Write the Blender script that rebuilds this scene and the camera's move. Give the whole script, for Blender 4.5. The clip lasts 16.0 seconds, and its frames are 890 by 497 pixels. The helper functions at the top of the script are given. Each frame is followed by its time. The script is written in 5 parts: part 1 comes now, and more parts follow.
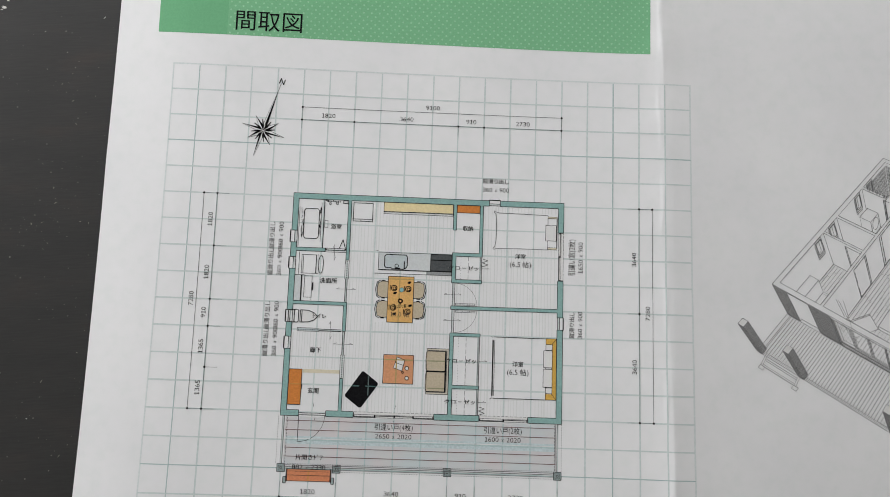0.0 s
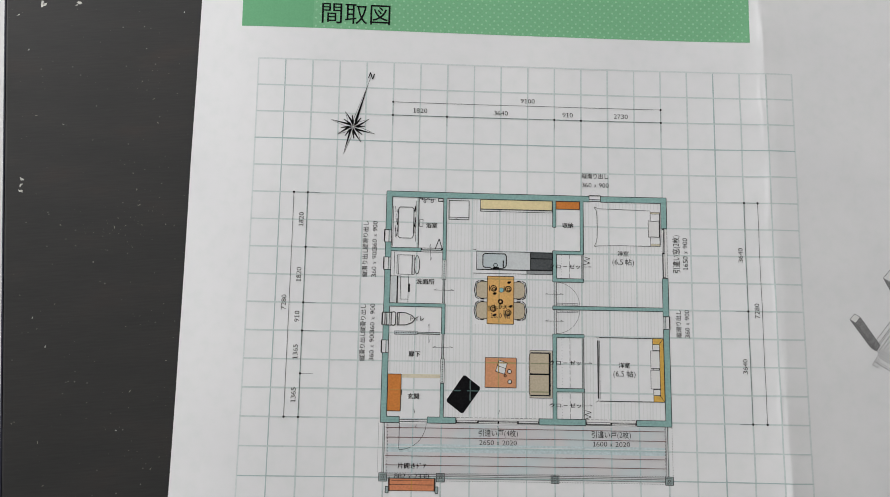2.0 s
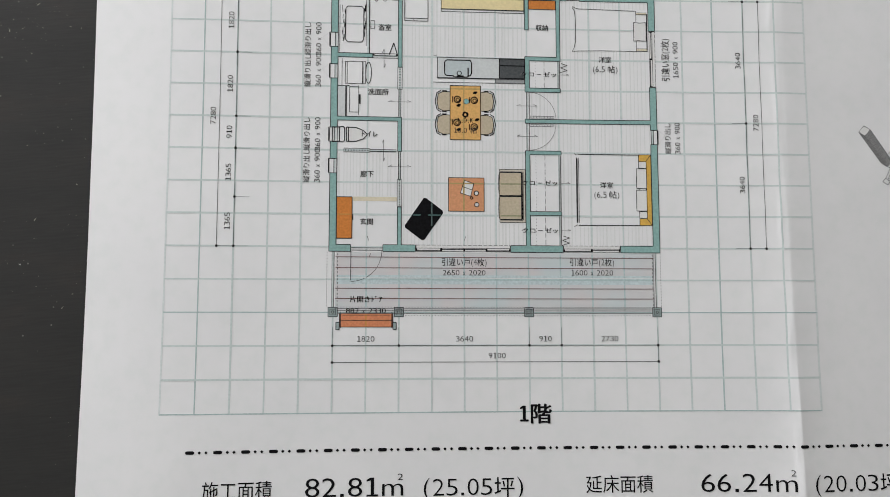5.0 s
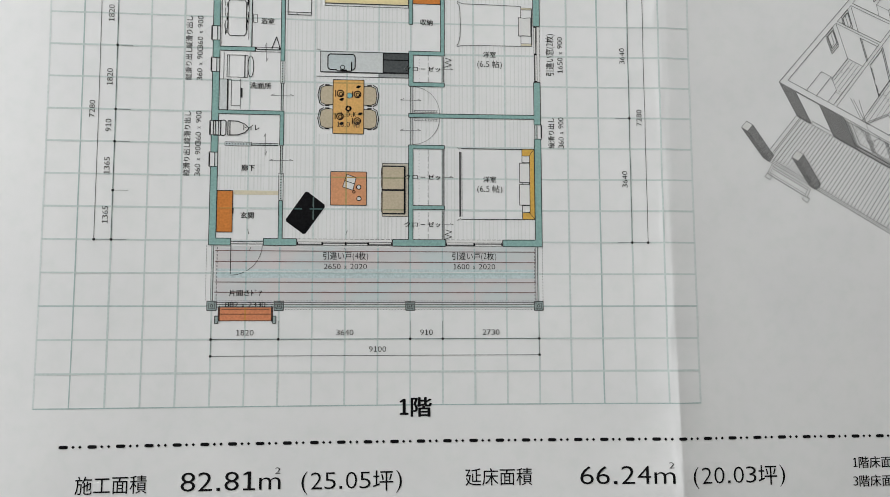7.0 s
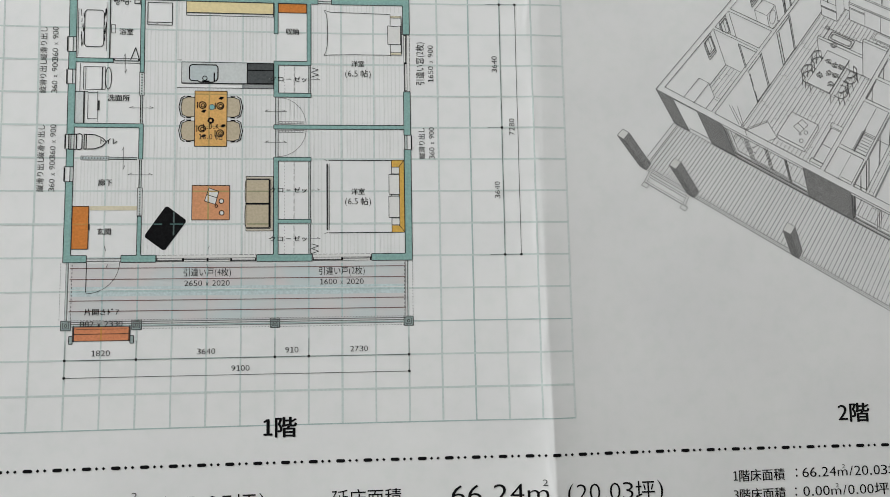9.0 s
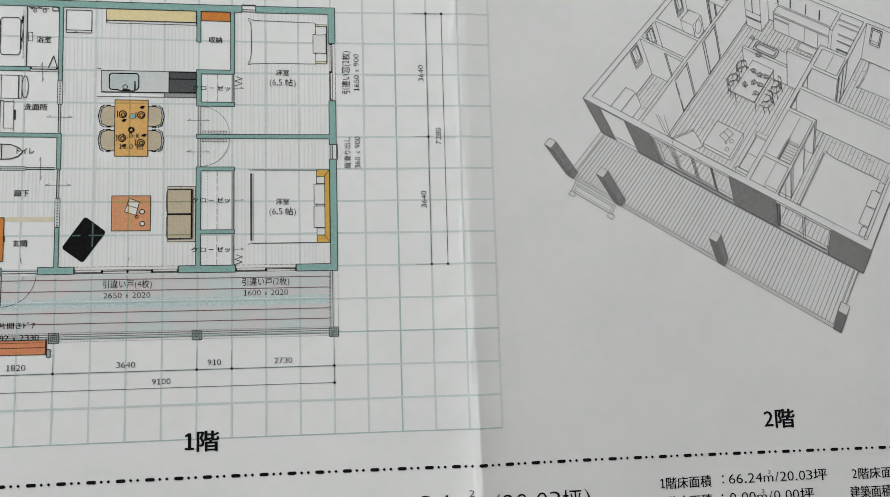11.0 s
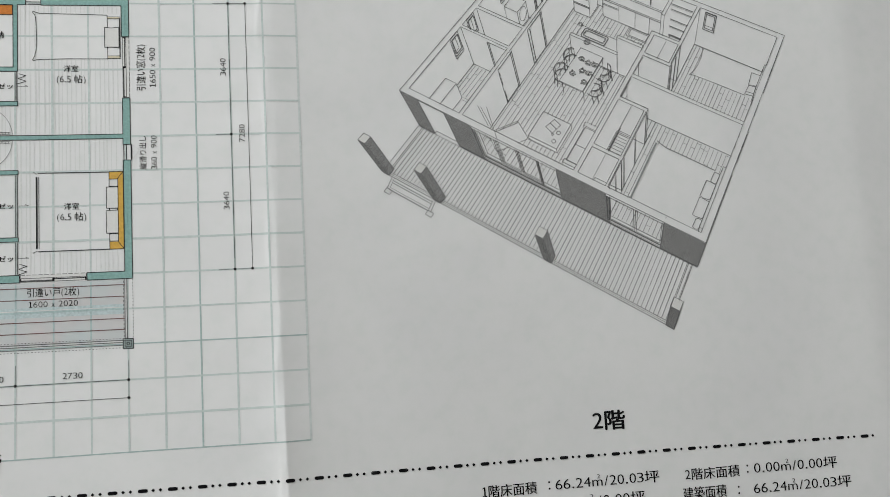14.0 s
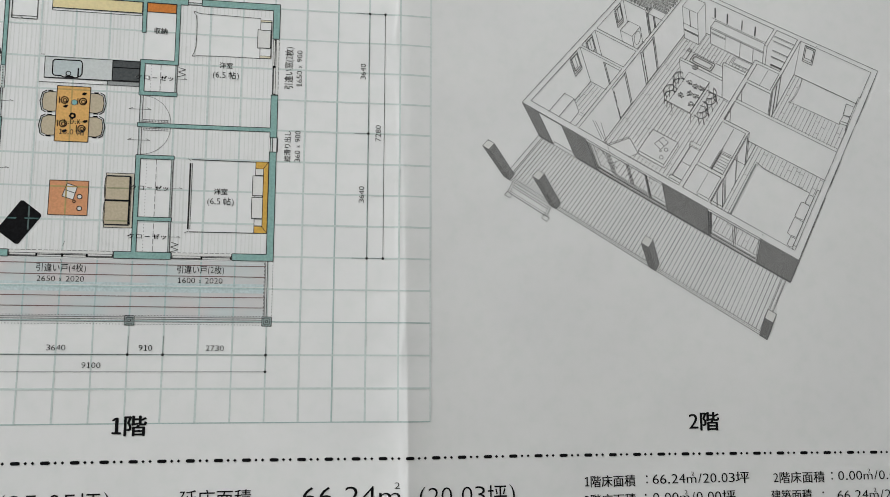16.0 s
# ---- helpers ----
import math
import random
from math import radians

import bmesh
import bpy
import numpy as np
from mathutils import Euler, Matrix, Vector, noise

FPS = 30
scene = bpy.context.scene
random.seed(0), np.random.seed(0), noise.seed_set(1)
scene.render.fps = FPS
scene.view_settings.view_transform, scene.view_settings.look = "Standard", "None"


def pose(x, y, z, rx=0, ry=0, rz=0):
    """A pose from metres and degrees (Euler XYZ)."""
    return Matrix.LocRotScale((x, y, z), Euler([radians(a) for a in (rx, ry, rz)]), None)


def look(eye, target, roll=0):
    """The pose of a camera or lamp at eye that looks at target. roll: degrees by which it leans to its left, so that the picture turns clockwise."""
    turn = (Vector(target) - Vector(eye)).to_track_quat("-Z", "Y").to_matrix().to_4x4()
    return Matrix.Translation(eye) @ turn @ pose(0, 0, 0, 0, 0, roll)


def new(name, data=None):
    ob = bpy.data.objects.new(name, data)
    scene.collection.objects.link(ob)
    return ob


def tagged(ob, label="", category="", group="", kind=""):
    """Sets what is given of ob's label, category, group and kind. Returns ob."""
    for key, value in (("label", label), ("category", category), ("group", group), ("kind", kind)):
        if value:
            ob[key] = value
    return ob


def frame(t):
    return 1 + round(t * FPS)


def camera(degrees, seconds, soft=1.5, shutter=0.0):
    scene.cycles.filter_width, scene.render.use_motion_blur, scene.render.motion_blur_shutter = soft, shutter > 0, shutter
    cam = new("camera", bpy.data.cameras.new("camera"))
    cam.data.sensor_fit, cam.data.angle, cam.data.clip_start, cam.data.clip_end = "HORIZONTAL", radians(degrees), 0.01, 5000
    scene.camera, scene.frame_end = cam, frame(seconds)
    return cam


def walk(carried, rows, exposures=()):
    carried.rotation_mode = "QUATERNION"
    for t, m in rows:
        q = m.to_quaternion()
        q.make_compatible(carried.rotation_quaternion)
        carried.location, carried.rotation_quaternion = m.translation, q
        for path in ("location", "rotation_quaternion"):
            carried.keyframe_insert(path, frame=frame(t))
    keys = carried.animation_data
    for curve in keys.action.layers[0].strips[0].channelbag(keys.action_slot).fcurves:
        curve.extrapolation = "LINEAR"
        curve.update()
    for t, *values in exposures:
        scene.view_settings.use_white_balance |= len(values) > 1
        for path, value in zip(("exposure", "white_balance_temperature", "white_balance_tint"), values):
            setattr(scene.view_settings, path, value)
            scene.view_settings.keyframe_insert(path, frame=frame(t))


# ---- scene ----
cam = camera(55.66, 16.0, soft=0.7)
PATH = [
    (0, 0.04887, 0.01318, 0.31494, 8.816, -1.693, 1.928),
    (0.5, 0.04468, 0.01379, 0.31485, 8.896, -1.689, 1.494),
    (1, 0.03367, 0.01466, 0.31141, 8.871, -1.233, 1.450),
    (1.5, 0.02394, 0.01435, 0.31226, 8.697, -1.116, 1.670),
    (2, 0.01080, 0.01302, 0.30203, 8.943, -1.942, 1.021),
    (2.5, 0.00586, 0.00124, 0.29477, 9.367, -3.293, -1.459),
    (3, 0.00017, -0.00831, 0.28202, 8.348, -1.712, 0.419),
    (3.5, -0.00058, -0.01828, 0.26967, 6.071, -2.900, 0.205),
    (3.7, 0.00155, -0.02523, 0.26610, 6.270, -2.527, 0.181),
    (6, 0.02938, -0.02113, 0.25780, 4.069, -4.937, -0.047),
    (6.5, 0.03914, -0.02687, 0.26068, 4.546, -4.894, -0.040),
    (7, 0.04804, -0.02498, 0.26122, 5.014, -4.982, -0.094),
    (7.5, 0.05709, -0.02088, 0.26007, 4.938, -4.887, -0.270),
    (8, 0.06780, -0.02516, 0.25757, 5.587, -5.184, -0.578),
    (8.5, 0.07416, -0.02168, 0.25740, 5.156, -6.231, -0.751),
    (9, 0.08408, -0.02385, 0.25784, 5.836, -5.999, -0.977),
    (9.2, 0.08744, -0.02077, 0.25689, 5.274, -5.906, -0.863),
    (11.3, 0.10268, -0.02310, 0.25823, 6.412, -8.156, -1.723),
    (11.5, 0.10707, -0.02217, 0.25780, 6.348, -8.246, -1.850),
    (12, 0.11688, -0.02195, 0.25479, 6.412, -8.769, -1.977),
    (12.5, 0.12832, -0.02059, 0.25526, 5.989, -8.824, -2.371),
    (13, 0.13708, -0.02057, 0.25453, 5.878, -9.082, -2.806),
    (13.5, 0.14406, -0.01856, 0.25351, 5.901, -9.425, -3.052),
    (14, 0.14769, -0.02048, 0.25311, 5.967, -9.747, -3.046),
    (14.5, 0.14375, -0.02494, 0.25445, 6.001, -9.700, -2.319),
    (15, 0.13615, -0.02858, 0.25523, 6.490, -9.695, -1.046),
    (15.5, 0.12785, -0.03148, 0.25713, 6.554, -9.837, -0.609),
    (16, 0.11089, -0.03068, 0.26378, 7.363, -9.549, 0.153),
]
walk(cam, [(t, pose(*p)) for t, *p in PATH],
     [(0, -.05, 6500, 13), (1.5, -.06, 6500, 13), (2.5, -.06, 6500, 13.5), (3.5, -.02, 6500, 13.5), (6, 0, 6500, 12), (7.5, .02, 6500, 10), (11.5, .02, 6500, 9.5), (16, .01, 6500, 9.5)])

# ---- light: one window to the west, soft daylight, plain room ----
world = bpy.data.worlds.new("sky")
scene.world = world
world.use_nodes = True
wn = world.node_tree.nodes
sky = wn.new("ShaderNodeTexSky")
sky.sky_type, sky.sun_disc = "NISHITA", False
sky.sun_elevation, sky.sun_rotation = radians(40), radians(200)
world.node_tree.links.new(sky.outputs[0], wn["Background"].inputs[0])
wn["Background"].inputs[1].default_value = 0.1

ROOM = dict(x0=-0.70, x1=2.6, y0=-1.7, y1=1.9, z0=-0.57, z1=1.66)
WIN = dict(y0=0.3, y1=1.25, z0=0.03, z1=0.83)

lamp_data = bpy.data.lights.new("window_daylight", "AREA")
lamp_data.shape, lamp_data.size, lamp_data.size_y = "RECTANGLE", 0.91, 0.76
lamp_data.energy, lamp_data.color = 23.8, (0.982, 1.0, 0.995)
lamp = new("window_daylight", lamp_data)
lamp.matrix_world = look((ROOM["x0"] - 0.06, (WIN["y0"] + WIN["y1"]) / 2, (WIN["z0"] + WIN["z1"]) / 2), (0.1, 0.1, 0.1))


# ---- materials ----
def mat(name, rough=0.6):
    m = bpy.data.materials.new(name)
    m.use_nodes = True
    b = m.node_tree.nodes["Principled BSDF"]
    b.inputs["Roughness"].default_value = rough
    return m, m.node_tree.nodes, m.node_tree.links, b


def noise_at(n, l, scale, detail=4.0, stretch=None):
    """A noise texture on world-size coordinates; stretch scales the axes."""
    geo = n.new("ShaderNodeTexCoord")
    tex = n.new("ShaderNodeTexNoise")
    tex.inputs["Scale"].default_value, tex.inputs["Detail"].default_value = scale, detail
    src = geo.outputs["Object"]
    if stretch:
        mp = n.new("ShaderNodeMapping")
        mp.inputs["Scale"].default_value = stretch
        l.new(src, mp.inputs["Vector"])
        src = mp.outputs[0]
    l.new(src, tex.inputs["Vector"])
    return tex


def ramp(n, l, src, stops):
    r = n.new("ShaderNodeValToRGB")
    while len(r.color_ramp.elements) < len(stops):
        r.color_ramp.elements.new(0.5)
    for e, (p, c) in zip(r.color_ramp.elements, stops):
        e.position, e.color = p, (*c, 1)
    l.new(src, r.inputs[0])
    return r


def bump(n, l, b, src, strength, dist):
    k = n.new("ShaderNodeBump")
    k.inputs["Strength"].default_value, k.inputs["Distance"].default_value = strength, dist
    l.new(src, k.inputs["Height"])
    l.new(k.outputs[0], b.inputs["Normal"])


def paper_material():
    m, n, l, b = mat("white_copy_paper", 0.62)
    big = noise_at(n, l, 26, 3)
    r = ramp(n, l, big.outputs[0], [(0.3, (0.77, 0.772, 0.775)), (0.7, (0.81, 0.81, 0.808))])
    mottle = noise_at(n, l, 230, 3)
    r2 = ramp(n, l, mottle.outputs[0], [(0.3, (0.972, 0.982, 0.975)), (0.5, (1.0, 0.998, 0.998)), (0.7, (1.012, 1.006, 1.01))])
    mul = n.new("ShaderNodeMixRGB")
    mul.blend_type = "MULTIPLY"
    mul.inputs[0].default_value = 1
    l.new(r.outputs[0], mul.inputs[1])
    l.new(r2.outputs[0], mul.inputs[2])
    l.new(mul.outputs[0], b.inputs["Base Color"])
    fine = noise_at(n, l, 2600, 3)
    bump(n, l, b, fine.outputs[0], 0.25, 0.00004)
    b.inputs["Specular IOR Level"].default_value = 0.3
    return m


def ink(name, colour, vary=0.12, rough=0.5, grain=1500, other=None):
    """Printer ink: colour with a fine mottle and slightly uneven coverage."""
    m, n, l, b = mat(name, rough)
    tex = noise_at(n, l, grain, 2)
    lo = tuple(c * (1 - vary) for c in colour)
    hi = tuple(min(1, c * (1 + vary)) for c in colour)
    r = ramp(n, l, tex.outputs[0], [(0.32, lo), (0.68, other or hi)])
    l.new(r.outputs[0], b.inputs["Base Color"])
    b.inputs["Specular IOR Level"].default_value = 0.05
    return m


def table_material():
    m, n, l, b = mat("dark_stained_wood", 0.4)
    grain = noise_at(n, l, 34, 6, (0.7, 2.4, 1.0))
    r = ramp(n, l, grain.outputs[0], [(0.30, (0.0355, 0.0355, 0.0345)), (0.58, (0.0405, 0.0393, 0.0378)), (0.80, (0.052, 0.043, 0.039))])
    fine = noise_at(n, l, 420, 4, (0.3, 4.0, 1.0))
    r2 = ramp(n, l, fine.outputs[0], [(0.35, (0.93, 0.93, 0.93)), (0.65, (1.05, 1.05, 1.045))])
    mul = n.new("ShaderNodeMixRGB")
    mul.blend_type = "MULTIPLY"
    mul.inputs[0].default_value = 1
    l.new(r.outputs[0], mul.inputs[1])
    l.new(r2.outputs[0], mul.inputs[2])
    # dust and tiny chips, in patches
    co = n.new("ShaderNodeTexCoord")
    vor = n.new("ShaderNodeTexVoronoi")
    vor.inputs["Scale"].default_value = 330
    l.new(co.outputs["Object"], vor.inputs["Vector"])
    dot = ramp(n, l, vor.outputs["Distance"], [(0.06, (1, 1, 1)), (0.11, (0, 0, 0))])
    patch = noise_at(n, l, 34, 3)
    gate = ramp(n, l, patch.outputs[0], [(0.46, (0, 0, 0)), (0.60, (1, 1, 1))])
    pick = ramp(n, l, vor.outputs["Color"], [(0.45, (0, 0, 0)), (0.60, (1, 1, 1))])
    m1 = n.new("ShaderNodeMath")
    m1.operation = "MULTIPLY"
    l.new(dot.outputs[0], m1.inputs[0])
    l.new(gate.outputs[0], m1.inputs[1])
    m2 = n.new("ShaderNodeMath")
    m2.operation = "MULTIPLY"
    l.new(m1.outputs[0], m2.inputs[0])
    l.new(pick.outputs[0], m2.inputs[1])
    m3 = n.new("ShaderNodeMath")
    m3.operation = "MULTIPLY"
    m3.inputs[1].default_value = 0.55
    l.new(m2.outputs[0], m3.inputs[0])
    mix = n.new("ShaderNodeMixRGB")
    mix.inputs[2].default_value = (0.32, 0.31, 0.27, 1)
    l.new(m3.outputs[0], mix.inputs[0])
    l.new(mul.outputs[0], mix.inputs[1])
    l.new(mix.outputs[0], b.inputs["Base Color"])
    rr = ramp(n, l, patch.outputs[0], [(0.3, (0.52, 0.52, 0.52)), (0.7, (0.66, 0.66, 0.66))])
    l.new(rr.outputs[0], b.inputs["Roughness"])
    bump(n, l, b, fine.outputs[0], 0.2, 0.00005)
    b.inputs["Specular IOR Level"].default_value = 0.12
    return m


def plain(name, colour, rough=0.8, scale=40, vary=0.06, relief=0.0003):
    m, n, l, b = mat(name, rough)
    tex = noise_at(n, l, scale, 5)
    r = ramp(n, l, tex.outputs[0], [(0.3, tuple(c * (1 - vary) for c in colour)), (0.7, tuple(min(1, c * (1 + vary)) for c in colour))])
    l.new(r.outputs[0], b.inputs["Base Color"])
    bump(n, l, b, tex.outputs[0], 0.3, relief)
    return m


PAPER = paper_material()
TABLE = table_material()
FLECK = plain("pale_chip", (0.5, 0.49, 0.45), 0.7, 900, 0.3, 0.00005)
DUST = plain("pale_dust", (0.17, 0.16, 0.13), 0.9, 700, 0.5, 0.00002)
WALLPAINT = plain("white_wall_paint", (0.78, 0.77, 0.74))
FLOORING = plain("pale_floor", (0.84, 0.84, 0.83), 0.6, 30, 0.05, 0.0005)
NAVY = plain("navy_dark", (0.008, 0.010, 0.025), 0.6, 300, 0.2, 0.0001)
FRAME = plain("white_window_frame", (0.8, 0.8, 0.8), 0.4)
BLACK = ink("black_ink", (0.008, 0.008, 0.009), 0.3)
SOFTBLACK = ink("thin_black_ink", (0.04, 0.04, 0.042), 0.4)
PENCIL = ink("grey_line_ink", (0.15, 0.15, 0.152), 0.35)
PENCIL_DARK = ink("dark_line_ink", (0.09, 0.09, 0.091), 0.4)
PALE = ink("pale_line_ink", (0.715, 0.722, 0.712), 0.03)
GRID = ink("pale_teal_ink", (0.585, 0.648, 0.634), 0.06)
GRID_FAINT = ink("faint_teal_ink", (0.66, 0.70, 0.692), 0.05)
GRID_DARK = ink("teal_line_ink", (0.42, 0.52, 0.51), 0.1)
TEAL = ink("teal_wall_ink", (0.265, 0.44, 0.41), 0.1)
GREEN = ink("green_band_ink", (0.20, 0.475, 0.262), 0.05)
GREEN_FLAT = ink("deep_green_band_ink", (0.165, 0.435, 0.23), 0.04)
GREEN_DOT = ink("light_green_dot_ink", (0.31, 0.57, 0.36), 0.08)
ORANGE = ink("orange_ink", (0.62, 0.22, 0.055), 0.1)
STEP_RED = ink("red_orange_ink", (0.66, 0.25, 0.125), 0.1)
WOOD = ink("tan_wood_ink", (0.72, 0.42, 0.15), 0.08)
SALMON = ink("salmon_ink", (0.66, 0.315, 0.165), 0.08)
CREAM = ink("cream_ink", (0.78, 0.66, 0.38), 0.05)
CREAM_PALE = ink("pale_cream_ink", (0.68, 0.62, 0.47), 0.05)
KHAKI = ink("khaki_ink", (0.53, 0.455, 0.335), 0.07)
KHAKI_PALE = ink("pale_khaki_ink", (0.60, 0.55, 0.46), 0.06)
MIDGREY = ink("mid_grey_ink", (0.31, 0.325, 0.325), 0.08)
YELLOW = ink("ochre_ink", (0.66, 0.40, 0.09), 0.08)
STEEL = ink("light_grey_ink", (0.61, 0.635, 0.635), 0.05)
STEEL_BLUE = ink("pale_blue_grey_ink", (0.51, 0.57, 0.58), 0.05)
DARKGREY = ink("dark_grey_ink", (0.085, 0.092, 0.095), 0.15)
DECK = ink("mauve_grey_ink", (0.565, 0.625, 0.632), 0.0, grain=70, other=(0.635, 0.60, 0.60))
DECKLINE = ink("brown_line_ink", (0.175, 0.09, 0.085), 0.25)
POSTGREY = ink("grey_green_ink", (0.33, 0.40, 0.39), 0.1)
SIDING = ink("stippled_grey_ink", (0.235, 0.233, 0.232), 0.55, grain=5200)
SIDING_DARK = ink("stippled_dark_ink", (0.20, 0.198, 0.197), 0.6, grain=5200)
TILE_PRINT = ink("stippled_mid_grey_ink", (0.36, 0.36, 0.355), 0.7, grain=2600)
GLASSBLUE = ink("pale_turquoise_ink", (0.22, 0.46, 0.46), 0.1)
PLATE = ink("white_print", (0.74, 0.735, 0.72), 0.02)


# ---- the sheet's shape: one unit is a centimetre of paper ----
CM = 0.01
U0, U1, V0, V1 = -7.30, 35.3, -11.4, 18.3


def fold_u(v):
    return 14.2 - 0.018 * v


def sheet_z(u, v):
    """Height of the sheet in metres: a slight sag, the raised fold and faint waves."""
    u, v = np.asarray(u, float), np.asarray(v, float)
    vv = np.clip(v, -9, 16.5)
    a = np.minimum((u - 5) / 10, 0.93)
    a = np.where(a < -0.7, -0.7 - 0.22 * np.tanh((-0.7 - a) / 0.22), a)
    b = (vv - 4) / 10
    d = u - fold_u(v)
    r = np.maximum(0, np.minimum(d, 19)) / 10
    z = 0.2199 * a * a - 0.0693 * a * b + 0.1683 * b * b + 0.0735 * a**3 - 0.0822 * a * a * b - 0.0844 * a * b * b
    z = z - 0.3035 * r + 0.1264 * r * b + 0.2275 * r * r
    # the fold stands up at the lower edge of the print and lies almost flat beside the plan
    flat = np.clip((v + 3) / 5, 0, 1)
    flat = flat * flat * (3 - 2 * flat)
    wob = (1 + 0.3 * np.sin(v * 0.9 + 0.6) + 0.2 * np.sin(v * 2.3)) * (1 - 0.72 * flat + 0.35 * np.clip((v - 9) / 4, 0, 1))
    z = z + np.where(d < 0, RIDGE[0] * np.exp(np.minimum(d, 0) / RIDGE[1]), RIDGE[0] * np.exp(-np.maximum(d, 0) / RIDGE[2])) * wob
    near = np.exp(-((d + 0.9) / 0.9) ** 2)
    z = z + 0.010 * near * np.sin(2.1 * v + 1.3 * u) + 0.005 * near * np.sin(4.3 * v - 2.2 * u + 1) + 0.006 * np.exp(-(d / 4) ** 2) * np.sin(1.1 * v + 0.7 * u)
    z = z + 0.012 * np.sin(0.55 * u + 0.31 * v + 0.5) * np.sin(0.23 * u - 0.47 * v) + 0.004 * np.sin(1.3 * u - 0.9 * v + 2) * np.sin(0.8 * v + 1)
    at = 0.15 + 0.05 * np.sin(1.1 * v + 0.5) + 0.03 * np.sin(3.7 * v)
    crease = 0.013 * (0.55 + 0.45 * np.sin(1.7 * v + 0.4)) * np.exp(-((d + at) / 0.075) ** 2) + 0.005 * np.sin(5.3 * v + 2 * np.sin(1.9 * v)) * np.exp(-((d + 0.05) / 0.16) ** 2)
    margin = np.clip((-4.4 - u) / 2.8, 0, 1)
    return (z + crease - 0.10 * margin ** 1.6) * CM


RIDGE = (0.08, 0.5, 0.7)
TABLE_Z = -0.0012


def link_mesh(name, verts, faces, material, parent=None, label="", smooth=False):
    me = bpy.data.meshes.new(name)
    me.from_pydata([tuple(p) for p in verts], [], faces)
    me.materials.append(material)
    if smooth:
        me.polygons.foreach_set("use_smooth", [True] * len(me.polygons))
    ob = new(name, me)
    if parent is not None:
        ob.parent = parent
    return tagged(ob, label)


def part(name, bm, material, parent, label=""):
    me = bpy.data.meshes.new(name)
    bm.to_mesh(me)
    bm.free()
    me.materials.append(material)
    ob = new(name, me)
    ob.parent = parent
    return tagged(ob, label)


def box_bm(x0, x1, y0, y1, z0, z1, bevel=0.0):
    bm = bmesh.new()
    bmesh.ops.create_cube(bm, size=1)
    for p in bm.verts:
        p.co = Vector((x0 if p.co.x < 0 else x1, y0 if p.co.y < 0 else y1, z0 if p.co.z < 0 else z1))
    if bevel:
        bmesh.ops.bevel(bm, geom=bm.edges[:], offset=bevel, segments=2, affect="EDGES", profile=0.6)
    return bm


# ---- room ----
def room():
    x0, x1, y0, y1, z0, z1 = (ROOM[k] for k in ("x0", "x1", "y0", "y1", "z0", "z1"))
    t = 0.12

    def slab(name, label, category, material, *b):
        ob = part(name, box_bm(*b), material, None, label)
        return tagged(ob, "", category, "", "structure")

    slab("floor", "pale smooth floor under the table", "floor", FLOORING, x0 - t, x1 + t, y0 - t, y1 + t, z0 - t, z0)
    slab("ceiling", "plain white painted ceiling", "ceiling", WALLPAINT, x0 - t, x1 + t, y0 - t, y1 + t, z1, z1 + t)
    slab("wall_east", "plain white painted wall", "wall", WALLPAINT, x1, x1 + t, y0, y1, z0, z1)
    slab("wall_north", "plain white painted wall", "wall", WALLPAINT, x0 - t, x1 + t, y1, y1 + t, z0, z1)
    slab("wall_south", "plain white painted wall", "wall", WALLPAINT, x0 - t, x1 + t, y0 - t, y0, z0, z1)
    wall = tagged(new("wall_west"), "white painted wall with one wide window", "wall", "", "structure")
    w = WIN
    for b in ((y0, w["y0"], z0, z1), (w["y1"], y1, z0, z1), (w["y0"], w["y1"], z0, w["z0"]), (w["y0"], w["y1"], w["z1"], z1)):
        part("wall_panel", box_bm(x0 - t, x0, *b), WALLPAINT, wall)
    window = tagged(new("window_1"), "white framed window letting in soft daylight", "window", "", "structure")
    f = 0.03
    for b in ((w["y0"], w["y0"] + f, w["z0"], w["z1"]), (w["y1"] - f, w["y1"], w["z0"], w["z1"]),
              (w["y0"] + f, w["y1"] - f, w["z0"], w["z0"] + f), (w["y0"] + f, w["y1"] - f, w["z1"] - f, w["z1"])):
        part("window_frame", box_bm(x0 - 0.05, x0 - 0.005, *b, 0.004), FRAME, window)


room()


# ---- table ----
CHIPS = [(.0134, .0197, .0036), (.0145, .0190, .0022), (.0272, .0190, .0030), (.0285, .0217, .0016), (.0262, .0181, .0014), (.0063, -.0479, .0026), (.0060, -.0500, .0018), (.0060, -.0523, .0026),
         (.0048, .0154, .0016), (.0085, .0014, .0012), (.0103, -.0984, .0010), (.0147, -.1090, .0010), (.0389, -.1397, .0009), (.0660, .0131, .0009), (.0211, -.0281, .0008)]


